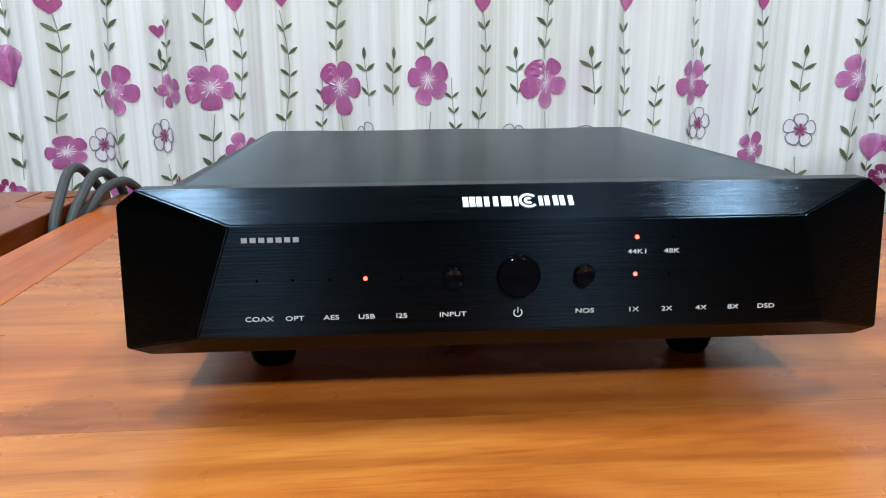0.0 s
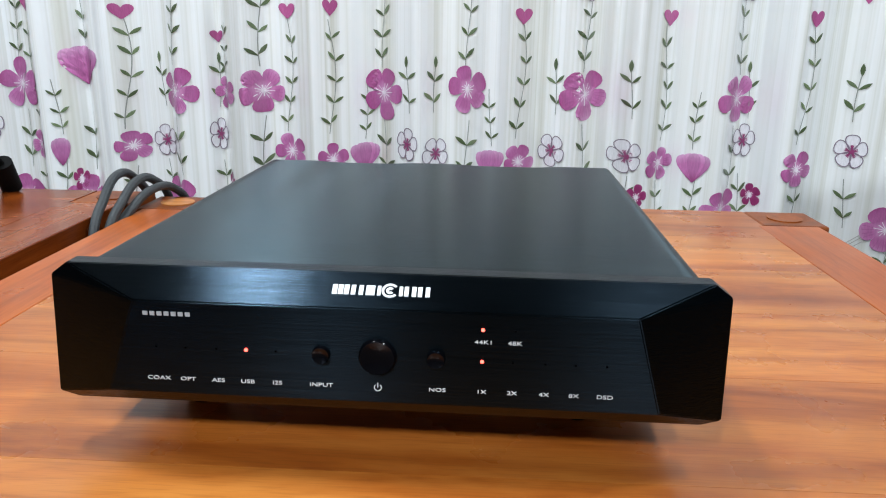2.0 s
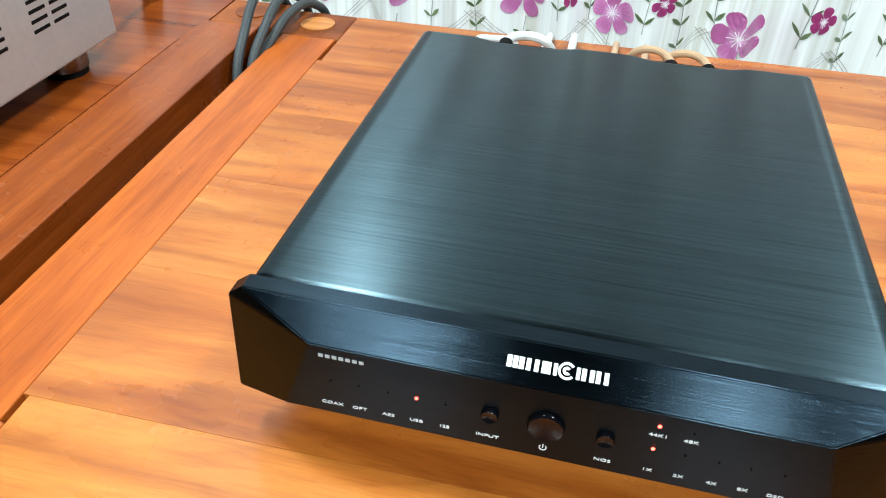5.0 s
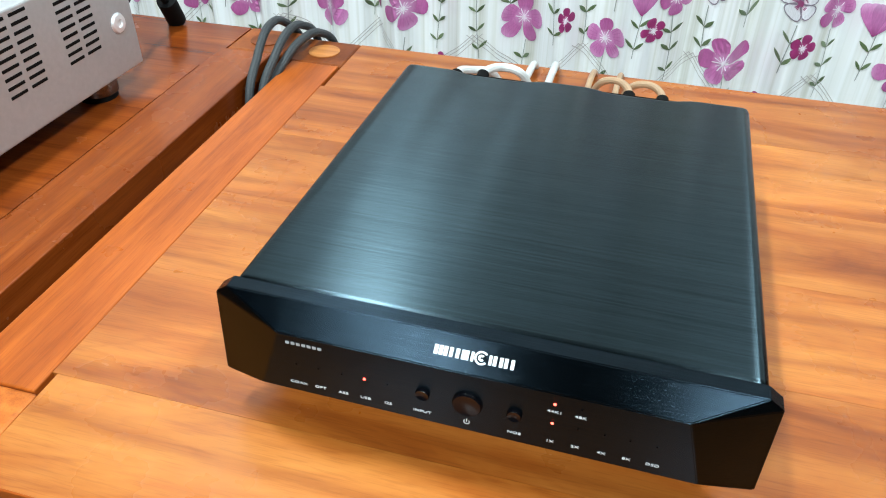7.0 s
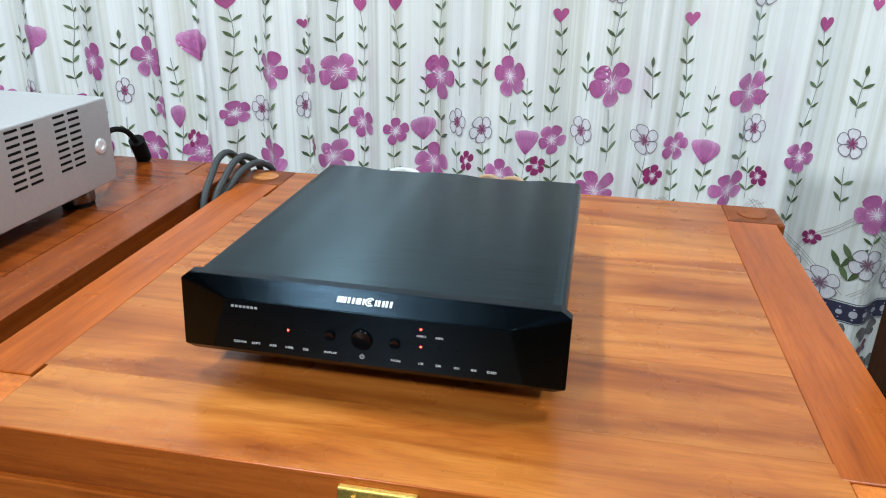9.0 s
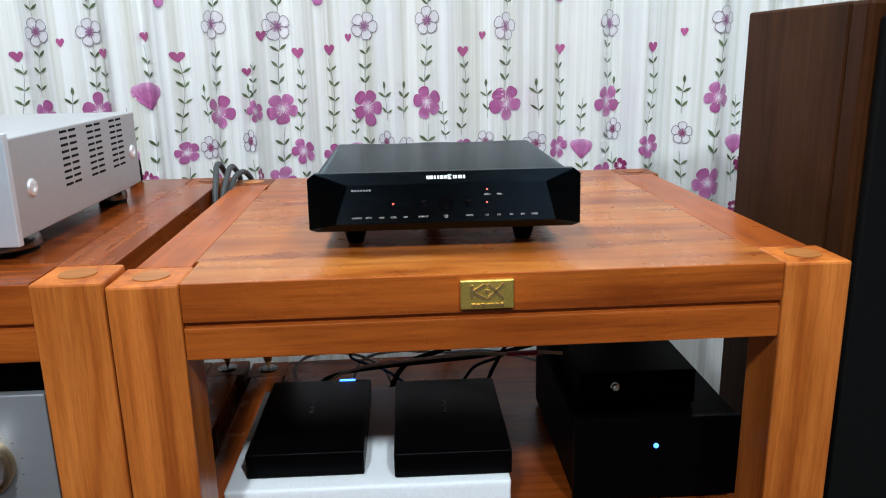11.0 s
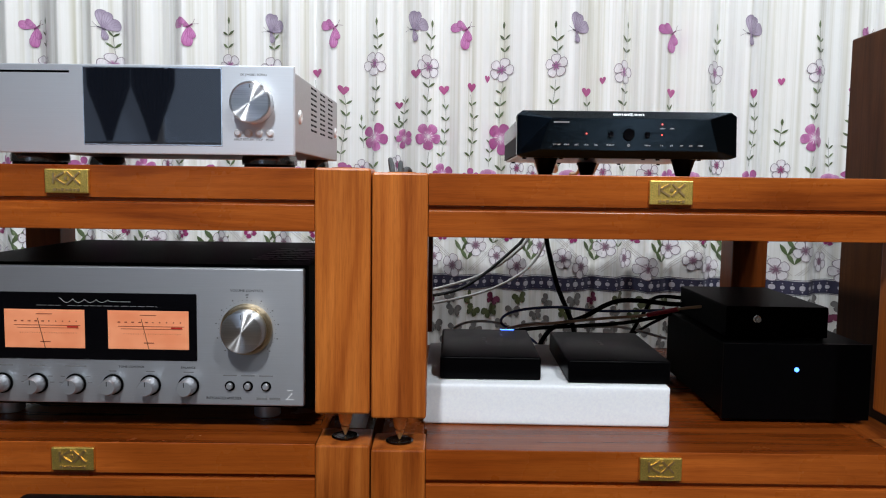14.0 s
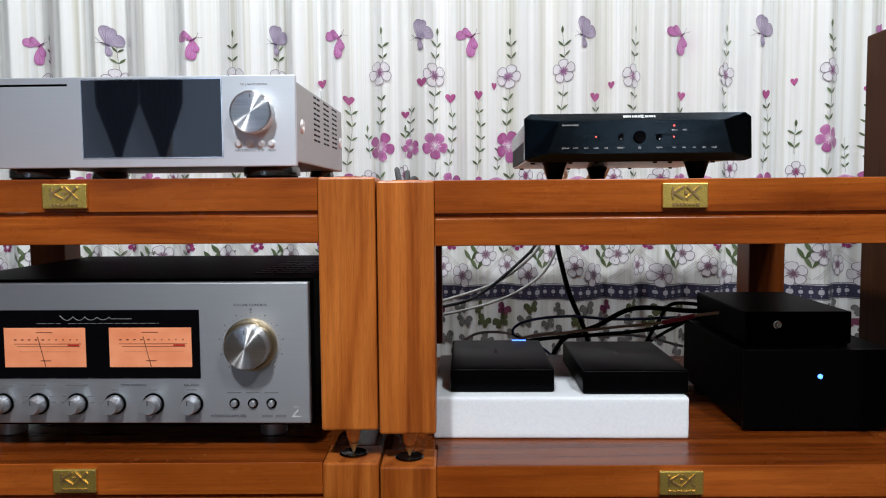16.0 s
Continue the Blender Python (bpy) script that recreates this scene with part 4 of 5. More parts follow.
# ---- the streamer ----
def streamer():
    xl, xr, yf, yb, z0, z1 = -0.556, -0.1175, 0.086, 0.487, 0.798, 0.9215
    t = thing("music_streamer", ((xl + xr) / 2, (yf + yb) / 2, ZT), "silver aluminium music streamer with a dark screen and large knob", "audio device")
    fp = part("front_panel", box(xl, xr, yf, yf + 0.010, z0, z1, 0.0012), silver, t, "silver front panel")
    case = part("case", box(xl + 0.003, xr - 0.002, yf + 0.0104, yb, z0 + 0.006, z1 - 0.006, 0.002), silver_paint, t, "grey painted metal case")
    # side slots: three pairs of columns
    sx = xr - 0.002
    for g0 in (0.222, 0.303, 0.382):
        for col in range(2):
            for r in range(9):
                y = g0 + 0.026 * col
                z = 0.842 + r * 0.0082
                part("vent_slot", box(sx - 0.001, sx + 0.0006, y, y + 0.021, z, z + 0.0036, 0.0008, 1), black_rubber, case)
    for y in (0.135, 0.461):
        part("side_bolt", lathe([(0, 0.001), (0.004, 0.001), (0.0045, 0.003), (0.009, 0.0026), (0.0105, 0.0005), (0.0105, -0.001)], (sx, y, 0.856), "x"), button_metal, case, "polished round bolt", smooth=True)
    part("screen", box(-0.412, -0.219, yf - 0.0008, yf + 0.003, 0.8115, 0.917, 0.0006), screen_glass, fp, "dark glass display, switched off")
    part("screen_rim", box(-0.4132, -0.2178, yf - 0.0006, yf + 0.003, 0.8098, 0.9182, 0.0003, 1), chrome, fp, "thin bright rim")
    part("disc_slot", box(-0.548, -0.431, yf - 0.0004, yf + 0.002, 0.909, 0.9128, 0.0012), black_satin, fp, "narrow black disc slot")
    kc = (-0.1735, yf, 0.8695)
    kn = part("knob", lathe([(0.0278, 0.0), (0.0278, 0.018), (0.0286, 0.0200), (0.0280, 0.0222), (0.0262, 0.0228), (0.0256, 0.0221), (0, 0.0219)], kc, "y", 64), spun, fp, "large spun aluminium knob", smooth=True)
    part("knob_mark", box(kc[0] - 0.0004, kc[0] + 0.0004, yf - 0.0232, yf - 0.0215, 0.8885, 0.8935), ink_grey, kn)
    for i, bx in enumerate((-0.196, -0.181, -0.166, -0.151)):
        part("button", lathe([(0.0057, -0.001), (0.0057, 0.0012), (0.0049, 0.0014), (0.0047, 0.0004), (0.0043, 0.0004), (0.0042, 0.0028), (0.0034, 0.0036), (0, 0.0038)], (bx, yf, 0.8287), "y", 24), button_metal, fp, "small polished button", smooth=True)
        word("legend", ("INPUT", "RETURN", "STOP", "MENU")[i], 0.0046, bx, yf - 0.0001, 0.8195, ink_grey, fp, 0.9)
    word("legend", "OK | PAUSE | SCROLL", 0.0042, kc[0], yf - 0.0001, 0.909, ink_grey, fp, 0.95)
    for fx, fy, r in ((-0.166, 0.145, 0.040), (-0.508, 0.145, 0.040), (-0.150, 0.44, 0.022), (-0.535, 0.42, 0.032)):
        f = part("foot", lathe([(0, 0), (r * 0.92, 0), (r * 0.92, 0.006), (0, 0.006)], (fx, fy, ZT), "z", 40), black_rubber, t, "dark round foot", smooth=True)
        part("foot_ring", lathe([(0, 0.0062), (r, 0.0062), (r, 0.016), (r * 0.9, 0.0242), (0, 0.0242)], (fx, fy, ZT), "z", 40), dark_chrome, f, "polished metal ring", smooth=True)
    part("rear_socket", box(-0.150, -0.126, yb, yb + 0.006, 0.806, 0.84, 0.001), black_satin, t)
    t.location.z += LIFT


streamer()
lead("mains_cable", [(-0.150, 0.494, 0.826), (-0.160, 0.52, 0.842), (-0.172, 0.56, 0.850), (-0.176, 0.60, 0.840), (-0.180, 0.632, 0.814)], 0.004, black_rubber,
     "black mains cable with a moulded plug behind the streamer", ((-0.186, 0.652, ZT + 0.004), (-0.180, 0.630, 0.818), 0.012)).location.z += LIFT


# ---- the amplifier ----
def amplifier():
    xl, xr, yf, z0, z1 = -0.600, -0.0955, 0.043, 0.4525, 0.643
    t = thing("integrated_amplifier", ((xl + xr) / 2, 0.25, ZD), "silver stereo amplifier with glowing orange level meters", "amplifier")
    case = part("case", box(xl - 0.004, xr + 0.004, yf + 0.0124, 0.47, z0 - 0.006, z1 + 0.004, 0.002), black_metal, t, "black steel case")
    fp = part("front_panel", box(xl, xr, yf, yf + 0.012, z0, z1, 0.0018), champagne, t, "brushed silver front panel")
    for i in range(7):
        for k in range(3):
            part("vent", box(-0.19 + k * 0.030, -0.164 + k * 0.030, 0.12 + i * 0.03, 0.140 + i * 0.03, z1 + 0.0035, z1 + 0.0048, 0.0005, 1), black_satin, case)
    # meter window
    win = part("meter_window", box(-0.545, -0.2425, yf - 0.0012, yf + 0.004, 0.5135, 0.607, 0.0016), gloss_black, fp, "black glass meter window")
    for mx0, mx1 in ((-0.508, -0.397), (-0.365, -0.2535)):
        z0m, z1m = 0.5295, 0.583
        fa = part("meter", box(mx0, mx1, yf - 0.0020, yf, z0m, z1m, 0.0005, 1), meter_face, win, "glowing orange meter face")
        w = mx1 - mx0
        mc = ((mx0 + mx1) / 2, z0m - 0.01)
        ym0, ym1 = yf - 0.0024, yf - 0.0019
        bm = bmesh.new()
        add_box(bm, mx0 + 0.014, mx1 - 0.006, ym0, ym1, z0m + 0.0315, z0m + 0.0322)
        add_box(bm, mx0 + 0.018, mx1 - 0.008, ym0, ym1, z0m + 0.0280, z0m + 0.0286)
        for i in range(24):
            x = mx0 + 0.022 + i * (w - 0.034) / 23
            add_box(bm, x, x + 0.0003, ym0, ym1, z0m + 0.0205, z0m + 0.0222)
        for i in range(10):
            x = mx0 + 0.014 + i * (w - 0.026) / 9
            add_box(bm, x, x + (0.0034 if i < 5 else 0.0016), ym0, ym1, z0m + 0.0367, z0m + 0.0383)
        add_box(bm, mc[0] - 0.011, mc[0] + 0.011, ym0, ym1, z1m - 0.0066, z1m - 0.0056)
        add_box(bm, mc[0] - 0.006, mc[0] + 0.008, ym0, ym1, z0m + 0.0084, z0m + 0.0096)
        ink = plain("meter_ink", (0.26, 0.05, 0.022), 0.6)
        part("scale", bm, ink, fa, "dark red printed scale")
        part("red_zone", box(mx1 - 0.024, mx1 - 0.009, ym0 - 0.0002, ym1, z0m + 0.0290, z0m + 0.0310), plain("meter_red", (0.5, 0.02, 0.01), 0.5), fa, "red end of the scale")
        bm = bmesh.new()
        a, b = Vector((mc[0] + 0.0010, ym0 - 0.0004, z0m)), Vector((mc[0] - 0.009, ym0 - 0.0004, z0m + 0.042))
        part("needle", tube([a[:], ((a + b) / 2)[:], b[:]], 0.00035, 5, 2), black_satin, fa, "thin dark needle")
    # the maker's mark as a plain wavy stroke, and the line below it as bars
    pts = []
    for i in range(97):
        u = i / 96
        wave = 0.0026 * math.sin(u * 38) * (1 - 0.5 * u) if u < 0.74 else -0.0006
        pts.append((-0.433 + 0.098 * u + 0.0016 * math.cos(u * 38), yf - 0.0015, 0.5955 + wave + (0.004 * (1 - u / 0.03) if u < 0.03 else 0)))
    part("maker_mark", tube(pts, 0.00034, 5, 2), ink_silver, win, "silver script-like stroke")
    bm = bmesh.new()
    for xa, xb in ((-0.463, -0.430), (-0.420, -0.297)):
        x = xa
        while x < xb:
            w = rng.uniform(0.004, 0.014)
            add_box(bm, x, min(x + w, xb), yf - 0.0015, yf - 0.0008, 0.5884, 0.5892)
            x += w + 0.0022
    part("small_print", bm, ink_mid, win, kind="stuff")
    # volume knob with its collar and ticks
    kc = (-0.1735, yf, 0.560)
    part("knob_collar", lathe([(0.0350, -0.001), (0.0350, 0.0075), (0.0340, 0.0092), (0.0315, 0.0096), (0.0300, 0.0070), (0.0270, 0.0070)], kc, "y", 64), spun_gold, fp, "gold-toned collar", smooth=True)
    kn = part("knob", lathe([(0.0285, 0.006), (0.0283, 0.029), (0.0270, 0.0315), (0.0258, 0.0320), (0.0, 0.0318)], kc, "y", 64), spun, fp, "large spun aluminium volume knob", smooth=True)
    part("knob_mark", box(kc[0] - 0.0005, kc[0] + 0.0005, yf - 0.0325, yf - 0.0315, 0.578, 0.5845), ink_grey, kn)
    bm = bmesh.new()
    for i in range(31):
        a = radians(225 - 270 * i / 30)
        add_cyl(bm, (kc[0] + 0.0395 * math.cos(a), yf, kc[2] + 0.0395 * math.sin(a)), 0.0005, 0.0005, 0.0004, "y", 8)
        if i % 3 == 0:
            add_box(bm, kc[0] + 0.0432 * math.cos(a) - 0.001, kc[0] + 0.0432 * math.cos(a) + 0.001, yf - 0.0002, yf + 0.0002, kc[2] + 0.0432 * math.sin(a) - 0.0007, kc[2] + 0.0432 * math.sin(a) + 0.0007)
    part("dial_ticks", bm, ink_grey, fp)
    word("legend", "VOLUME CONTROL", 0.0046, kc[0], yf - 0.0001, 0.6125, ink_dark, fp, 1.1)
    word("legend", "dB", 0.004, kc[0], yf - 0.0001, 0.6068, ink_dark, fp, 1.0)
    word("legend", "TONE CONTROL", 0.0042, -0.334, yf - 0.0001, 0.5045, ink_dark, fp, 1.1)
    word("legend", "BALANCE", 0.0042, -0.2555, yf - 0.0001, 0.5045, ink_dark, fp, 1.1)
    word("legend", "INTEGRATED AMPLIFIER", 0.0054, -0.2065, yf - 0.0001, 0.4625, ink_dark, fp, 0.84)
    bm = bmesh.new()
    for cx, w in ((-0.465, 0.022), (-0.412, 0.030), (-0.512, 0.026), (-0.36, 0.010), (-0.308, 0.012), (-0.255, 0.014)):
        add_box(bm, cx - w / 2, cx + w / 2, yf - 0.0002, yf + 0.0002, 0.5035 if w > 0.015 else 0.4975, 0.5055 if w > 0.015 else 0.4988)
    for cx in (-0.198, -0.173, -0.148):
        add_box(bm, cx - 0.0095, cx + 0.0095, yf - 0.0002, yf + 0.0002, 0.4938, 0.4953)
    for i in range(2):
        add_box(bm, -0.1615 + i * 0.018, -0.1465 + i * 0.018, yf - 0.0002, yf + 0.0002, 0.4608, 0.4642)
    for kx in (-0.465, -0.412):
        for s in (-1, 1):
            add_box(bm, kx + s * 0.018 - 0.003, kx + s * 0.018 + 0.003, yf - 0.0002, yf + 0.0002, 0.489, 0.4902)
            add_box(bm, kx + s * 0.020 - 0.003, kx + s * 0.020 + 0.003, yf - 0.0002, yf + 0.0002, 0.4805, 0.4817)
    part("small_print", bm, ink_mid, fp, kind="stuff")
    bm = bmesh.new()
    add_box(bm, -0.119, -0.111, yf - 0.0002, yf + 0.0002, 0.4745, 0.4753)
    add_box(bm, -0.121, -0.109, yf - 0.0002, yf + 0.0002, 0.4615, 0.4625)
    for i in range(5):
        add_box(bm, -0.1195 + i * 0.0014, -0.1177 + i * 0.0014, yf - 0.0002, yf + 0.0002, 0.4626 + i * 0.0016, 0.4644 + i * 0.0016)
    part("emblem", bm, ink_white, fp)
    for kx in (-0.514, -0.465, -0.412, -0.36, -0.308, -0.255):
        # black disc behind each small knob, added to draw its shadow on the panel
        part("knob_shade_ring", cyl((kx, yf - 0.0005, 0.4795), 0.0145, 0.0145, 0.003, "y", 40), black_satin, fp, "black disc standing in for the shadow round the knob", smooth=True)
        k = part("small_knob", lathe([(0.0122, -0.001), (0.0120, 0.002), (0.0112, 0.018), (0.0098, 0.0208), (0.0, 0.0208)], (kx, yf, 0.4795), "y", 40), champagne, fp, "small turned metal knob", smooth=True)
        part("knob_mark", box(kx - 0.0006, kx + 0.0006, yf - 0.0212, yf - 0.020, 0.482, 0.4885), ink_dark, k)
    for jx in (-0.198, -0.173, -0.148):
        part("button_ring", lathe([(0.0070, -0.001), (0.0070, 0.0008), (0.0064, 0.0014), (0.0044, 0.0010)], (jx, yf, 0.480), "y", 28), black_satin, fp, "dark ring", smooth=True)
        part("push_button", lathe([(0.0046, 0.0), (0.0044, 0.0045), (0.0036, 0.0054), (0, 0.0056)], (jx, yf, 0.480), "y", 28), champagne, fp, "small round push button", smooth=True)
    for fx, fy in ((-0.168, 0.13), (-0.556, 0.13), (-0.168, 0.42), (-0.556, 0.42)):
        f = part("foot", cyl((fx, fy, ZD + 0.0255), 0.017, 0.017, 0.0138), black_rubber, t, "dark upper part of the foot", smooth=True)
        part("foot_cap", lathe([(0, 0), (0.0185, 0), (0.0195, 0.001), (0.0195, 0.0165), (0.018, 0.0184), (0, 0.0184)], (fx, fy, ZD)), champagne, f, "turned metal foot", smooth=True)
    t.location.z += LIFT


amplifier()


# ---- under the converter: foam, drives, power supplies ----
def foam():
    bm = bmesh.new()
    add_box(bm, 0.066, 0.428, 0.112, 0.405, ZD, 0.4745, 0.004, 3)
    bmesh.ops.subdivide_edges(bm, edges=[e for e in bm.edges if e.calc_length() > 0.04], cuts=10, use_grid_fill=True)
    for v in bm.verts:
        v.co += Vector((1, 1, 0)) * noise.noise(v.co * 60) * 0.0008
        if v.co.z > ZD + 0.01:
            v.co.z += noise.noise(v.co * 25) * 0.0008
    solid("foam_block", bm, foam_white, (0.247, 0.26, ZD), "white packing foam block lying on the rack shelf", "foam", smooth=True)


foam()


def drive(x, y, lit):
    z = 0.4752
    t = thing("external_drive", (x + 0.0755, y + 0.11, z), "black external hard drive lying on white foam" + (", its blue light on" if lit else ""), "hard drive", "external drives")
    part("shell", box(x, x + 0.151, y, y + 0.222, z, z + 0.0345, 0.003, 3), black_satin, t, smooth=True)
    part("front_edge", box(x + 0.003, x + 0.148, y - 0.0004, y + 0.002, z + 0.0305, z + 0.0315), black_metal, t, "thin bright edge")
    bm = bmesh.new()
    for i in range(5):
        add_box(bm, x + 0.068 + (i % 2) * 0.002, x + 0.074, y + 0.112 + i * 0.008, y + 0.117 + i * 0.008, z + 0.0344, z + 0.0347)
    part("logo", bm, ink_grey, t, "faint grey logo shapes")
    if lit:
        part("indicator", box(x + 0.103, x + 0.127, y + 0.2155, y + 0.2225, z + 0.0335, z + 0.0349, 0.0003, 1), led_blue, t, "lit blue indicator")


drive(0.090, 0.138, True)
drive(0.280, 0.126, False)


def supplies():
    t = thing("power_supply", (0.625, 0.29, ZD), "black metal power supply box with a blue light", "power supply")
    part("case", box(0.517, 0.733, 0.152, 0.45, ZD + 0.008, 0.533, 0.0015), black_metal, t)
    f = part("front_panel", box(0.515, 0.735, 0.144, 0.1515, ZD + 0.006, 0.5355, 0.001), black_satin, t)
    part("indicator", lathe([(0.0034, -0.001), (0.0034, 0.0015), (0.0024, 0.0026), (0, 0.003)], (0.6235, 0.144, 0.4965), "y", 20), led_blue, f, "lit blue indicator", smooth=True)
    for fx in (0.54, 0.71):
        for fy in (0.18, 0.42):
            part("foot", cyl((fx, fy, ZD + 0.0042), 0.012, 0.011, 0.0082), black_rubber, t)
    t = thing("linear_supply", (0.612, 0.30, 0.5332), "small black metal box stacked on the power supply", "power supply")
    part("case", box(0.530, 0.686, 0.182, 0.42, 0.537, 0.585, 0.002), black_metal, t)
    part("stud", lathe([(0.006, -0.001), (0.006, 0.002), (0.0042, 0.0025), (0.0042, 0.008), (0.002, 0.008), (0.002, 0.0095), (0, 0.0095)], (0.576, 0.182, 0.566), "y", 16), chrome, t, "silver threaded stud", smooth=True)
    for fx in (0.545, 0.68):
        for fy in (0.20, 0.40):
            part("foot", cyl((fx, fy, 0.5353), 0.008, 0.008, 0.004), black_rubber, t)


supplies()


# ---- tall loudspeaker beside the rack ----
def loudspeaker():
    x0, x1, y0, y1, z1 = 0.868, 1.13, 0.185, 0.515, 1.055
    t = thing("floor_speaker", ((x0 + x1) / 2, 0.35, 0), "tall dark brown wooden floor loudspeaker with a black grille", "loudspeaker")
    part("cabinet", box(x0, x1, y0 + 0.042, y1, 0.03, z1, 0.004), wood_dark, t)
    fr = part("baffle", box(x0, x1, y0, y0 + 0.0415, 0.03, z1, 0.006), wood_dark, t, "dark wooden front edge")
    part("grille", box(x0 + 0.014, x1 - 0.014, y0 - 0.014, y0 + 0.001, 0.10, z1 - 0.02, 0.004), black_rubber, fr, "black cloth grille")
    part("plinth", box(x0 - 0.008, x1 + 0.008, y0 - 0.01, y1 + 0.01, 0.0, 0.03, 0.003), black_satin, t, "black plinth")


loudspeaker()


# ---- flat black screen standing before the rack ----
def television():
    t = thing("flat_television", (-0.01, -0.13, 0), "black flat television standing on the floor before the rack", "television")
    part("shell", box(-0.392, 0.372, -0.150, -0.122, 0.03, 0.400, 0.008, 3), black_satin, t, "black plastic shell", smooth=True)
    part("screen", box(-0.380, 0.360, -0.1515, -0.149, 0.05, 0.388, 0.001, 1), screen_glass, t, "dark glass screen")
    part("stand", box(-0.15, 0.13, -0.21, -0.07, 0.0, 0.012, 0.004), black_satin, t)
    part("neck", box(-0.05, 0.03, -0.146, -0.126, 0.012, 0.032, 0.002), black_satin, t)


television()

# ---- cables ----
GAP = "thick grey braided cable rising out of the gap between racks"
lead("grey_cable", [(-0.012, 0.50, 0.66), (-0.012, 0.512, 0.765), (-0.018, 0.553, 0.80), (-0.026, 0.60, 0.817), (-0.029, 0.645, 0.808), (-0.026, 0.69, 0.76), (-0.02, 0.71, 0.64)], 0.005, cable_grey, GAP)
lead("grey_cable", [(-0.004, 0.515, 0.66), (-0.004, 0.526, 0.762), (-0.003, 0.567, 0.798), (-0.005, 0.608, 0.811), (-0.007, 0.65, 0.804), (-0.006, 0.69, 0.77), (-0.005, 0.71, 0.66)], 0.005, cable_grey, GAP)
lead("grey_cable", [(-0.003, 0.533, 0.66), (-0.003, 0.542, 0.758), (0.003, 0.580, 0.789), (0.007, 0.62, 0.799), (0.012, 0.66, 0.793), (0.015, 0.70, 0.758), (0.016, 0.72, 0.66)], 0.005, cable_grey, GAP)
# leads at the back of the converter
lead("white_lead", [(0.262, 0.458, 0.838), (0.262, 0.49, 0.846), (0.275, 0.51, 0.845), (0.295, 0.515, 0.838), (0.31, 0.54, 0.80), (0.31, 0.66, 0.79), (0.30, 0.71, 0.70)], 0.0042, cable_white,
     "white signal lead plugged into the back of the converter", ((0.262, 0.457, 0.838), (0.262, 0.487, 0.846), 0.006))
lead("white_lead", [(0.235, 0.458, 0.838), (0.236, 0.49, 0.843), (0.245, 0.51, 0.838), (0.262, 0.53, 0.828), (0.28, 0.56, 0.79), (0.285, 0.66, 0.787), (0.28, 0.71, 0.70)], 0.0042, cable_white,
     "white signal lead plugged into the back of the converter", ((0.235, 0.457, 0.838), (0.236, 0.487, 0.843), 0.006))
for px in (0.40, 0.43):
    lead("tan_lead", [(px, 0.458, 0.838), (px, 0.49, 0.845), (px - 0.012, 0.512, 0.845), (px - 0.03, 0.522, 0.836), (px - 0.045, 0.55, 0.795), (px - 0.045, 0.66, 0.787), (px - 0.04, 0.71, 0.70)], 0.0034, cable_tan,
         "pinkish tan signal lead plugged into the back of the converter", ((px, 0.457, 0.838), (px, 0.487, 0.844), 0.0058))

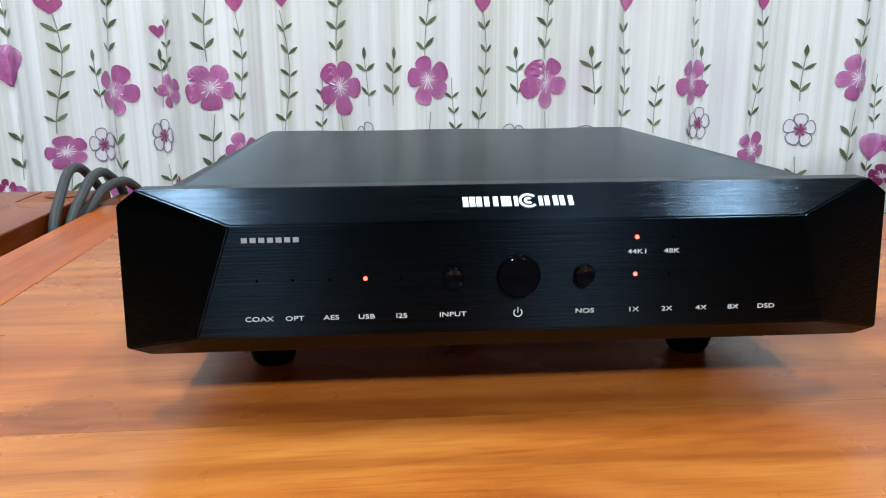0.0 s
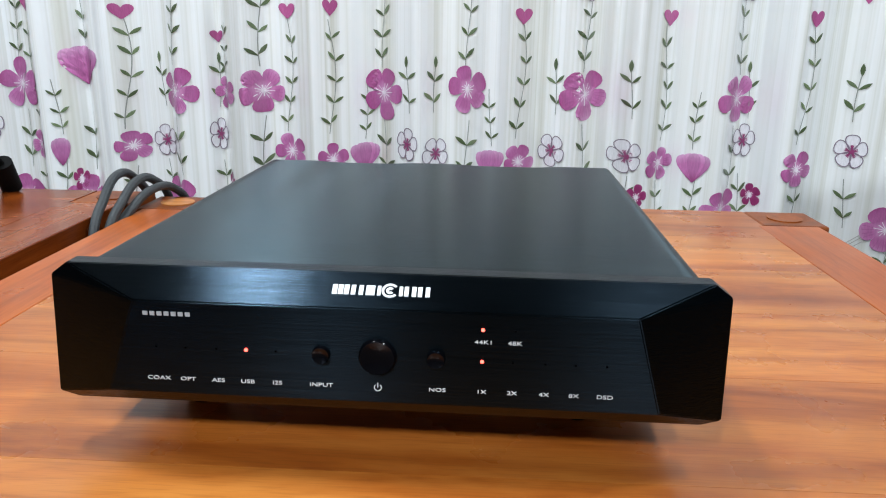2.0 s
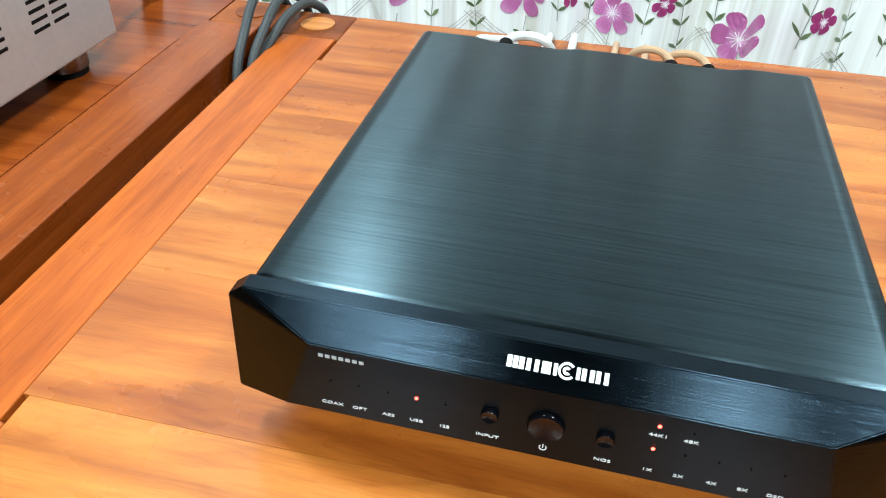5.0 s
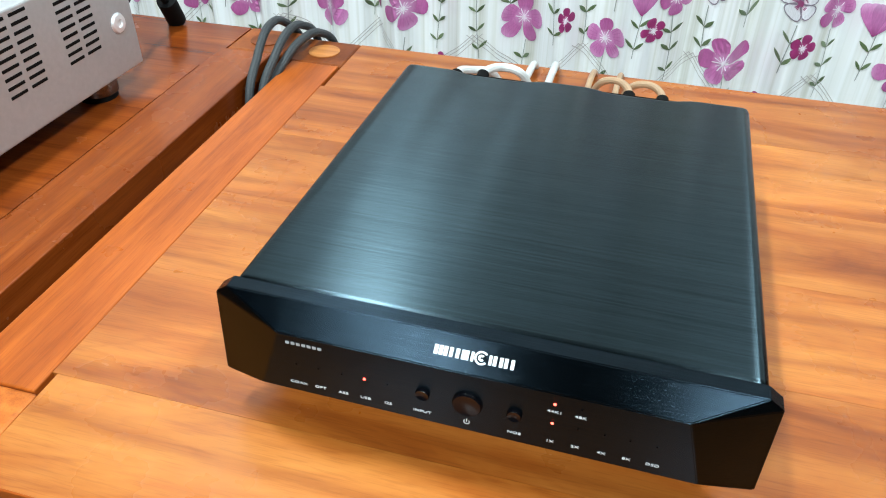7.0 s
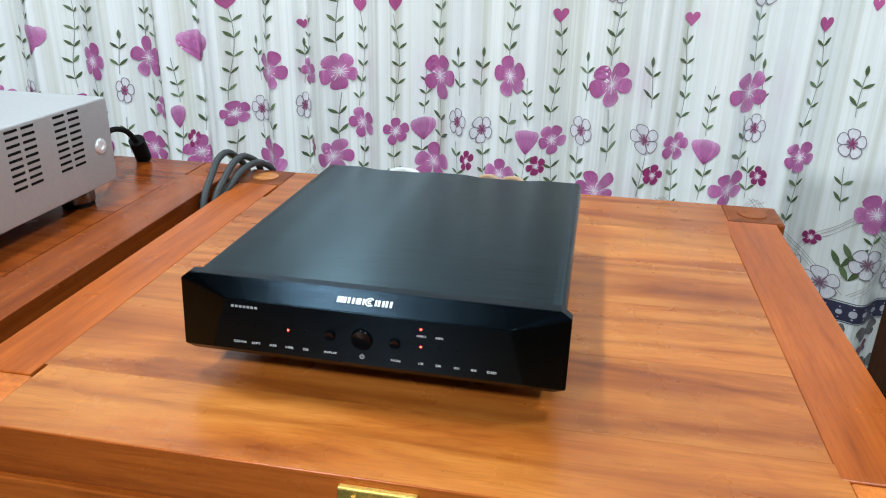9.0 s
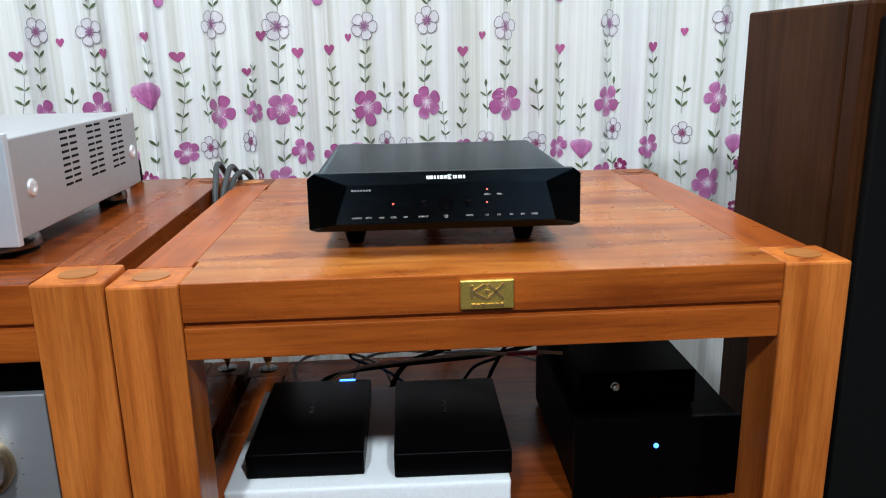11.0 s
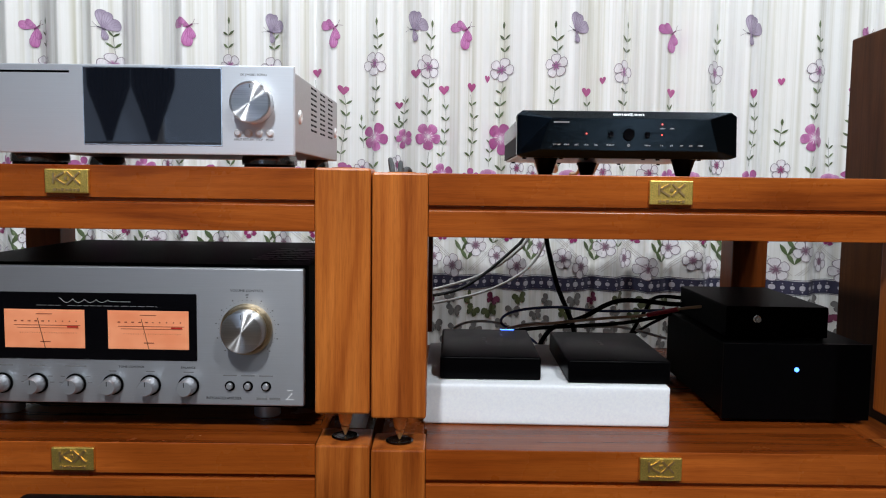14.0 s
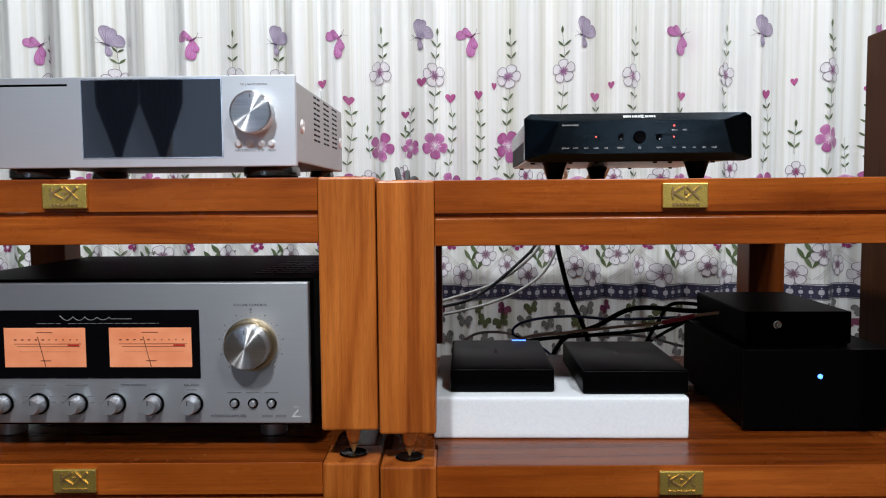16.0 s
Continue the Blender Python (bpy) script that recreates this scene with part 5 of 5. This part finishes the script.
# hanging and lying leads under the converter's rack
for pts, r, m, lab in (
        ([(0.285, 0.74, 0.72), (0.281, 0.74, 0.657), (0.246, 0.74, 0.613), (0.183, 0.74, 0.569), (0.12, 0.74, 0.544), (0.03, 0.73, 0.52)], 0.0036, cable_white, "white lead hanging behind the rack"),
        ([(0.275, 0.72, 0.72), (0.27, 0.72, 0.658), (0.226, 0.72, 0.609), (0.157, 0.72, 0.552), (0.107, 0.72, 0.527), (0.03, 0.71, 0.512)], 0.0036, cable_grey, "grey lead hanging behind the rack"),
        ([(0.335, 0.76, 0.72), (0.324, 0.76, 0.656), (0.293, 0.76, 0.592), (0.235, 0.76, 0.547), (0.158, 0.76, 0.515), (0.03, 0.74, 0.488)], 0.0030, cable_white, "thin white lead hanging behind the rack"),
        ([(0.305, 0.70, 0.76), (0.312, 0.70, 0.665), (0.323, 0.70, 0.61), (0.342, 0.70, 0.542), (0.373, 0.69, 0.467), (0.38, 0.66, ZD + 0.006)], 0.0055, black_rubber, "thick black cable hanging behind the rack"),
        ([(0.532, 0.30, 0.566), (0.50, 0.33, 0.556), (0.45, 0.38, 0.535), (0.391, 0.41, 0.524), (0.29, 0.42, 0.511), (0.21, 0.42, 0.50), (0.15, 0.45, 0.46)], 0.0026, cable_tan, "thin pale lead running to the power supply"),
        ([(0.60, 0.42, 0.565), (0.536, 0.43, 0.549), (0.425, 0.44, 0.553), (0.354, 0.44, 0.52), (0.293, 0.44, 0.495), (0.26, 0.45, 0.43)], 0.0045, black_rubber, "black cable leaving the back of the power supply"),
        ([(0.56, 0.43, 0.541), (0.446, 0.43, 0.515), (0.354, 0.43, 0.506), (0.252, 0.43, 0.498), (0.17, 0.44, 0.48), (0.12, 0.47, 0.43)], 0.0035, black_rubber, "black cable lying behind the drives"),
        ([(0.535, 0.44, 0.537), (0.397, 0.45, 0.531), (0.30, 0.45, 0.537), (0.223, 0.46, 0.525), (0.203, 0.47, 0.50), (0.26, 0.48, 0.47), (0.30, 0.50, 0.43)], 0.0026, cable_blue, "thin dark blue cable looping behind the drives"),
        ([(0.10, 0.50, 0.44), (0.105, 0.50, 0.477), (0.141, 0.50, 0.497), (0.20, 0.50, 0.495), (0.25, 0.50, 0.471), (0.27, 0.51, 0.43)], 0.0026, cable_white, "white lead looping behind the drives"),
        ([(0.20, 0.50, 0.44), (0.22, 0.50, 0.483), (0.281, 0.50, 0.497), (0.361, 0.50, 0.491), (0.443, 0.50, 0.491), (0.53, 0.50, 0.47)], 0.0026, cable_white, "white lead looping behind the drives"),
        ([(0.44, 0.52, 0.42), (0.45, 0.50, 0.46), (0.48, 0.49, 0.52), (0.50, 0.47, 0.556), (0.55, 0.43, 0.56)], 0.0035, black_rubber, "black cable rising to the power supply"),
        ([(0.40, 0.54, 0.42), (0.42, 0.53, 0.45), (0.46, 0.52, 0.47), (0.50, 0.50, 0.50), (0.52, 0.47, 0.52)], 0.003, black_rubber, "black cable rising to the power supply")):
    lead("signal_cable", pts, r, m, lab)
part("plug", tube([(0.458, 0.372, 0.538), (0.475, 0.355, 0.545), (0.50, 0.33, 0.556)], 0.0042, 12, 4), cable_red, bpy.data.objects["signal_cable.004"], "red plug sleeve", smooth=True)
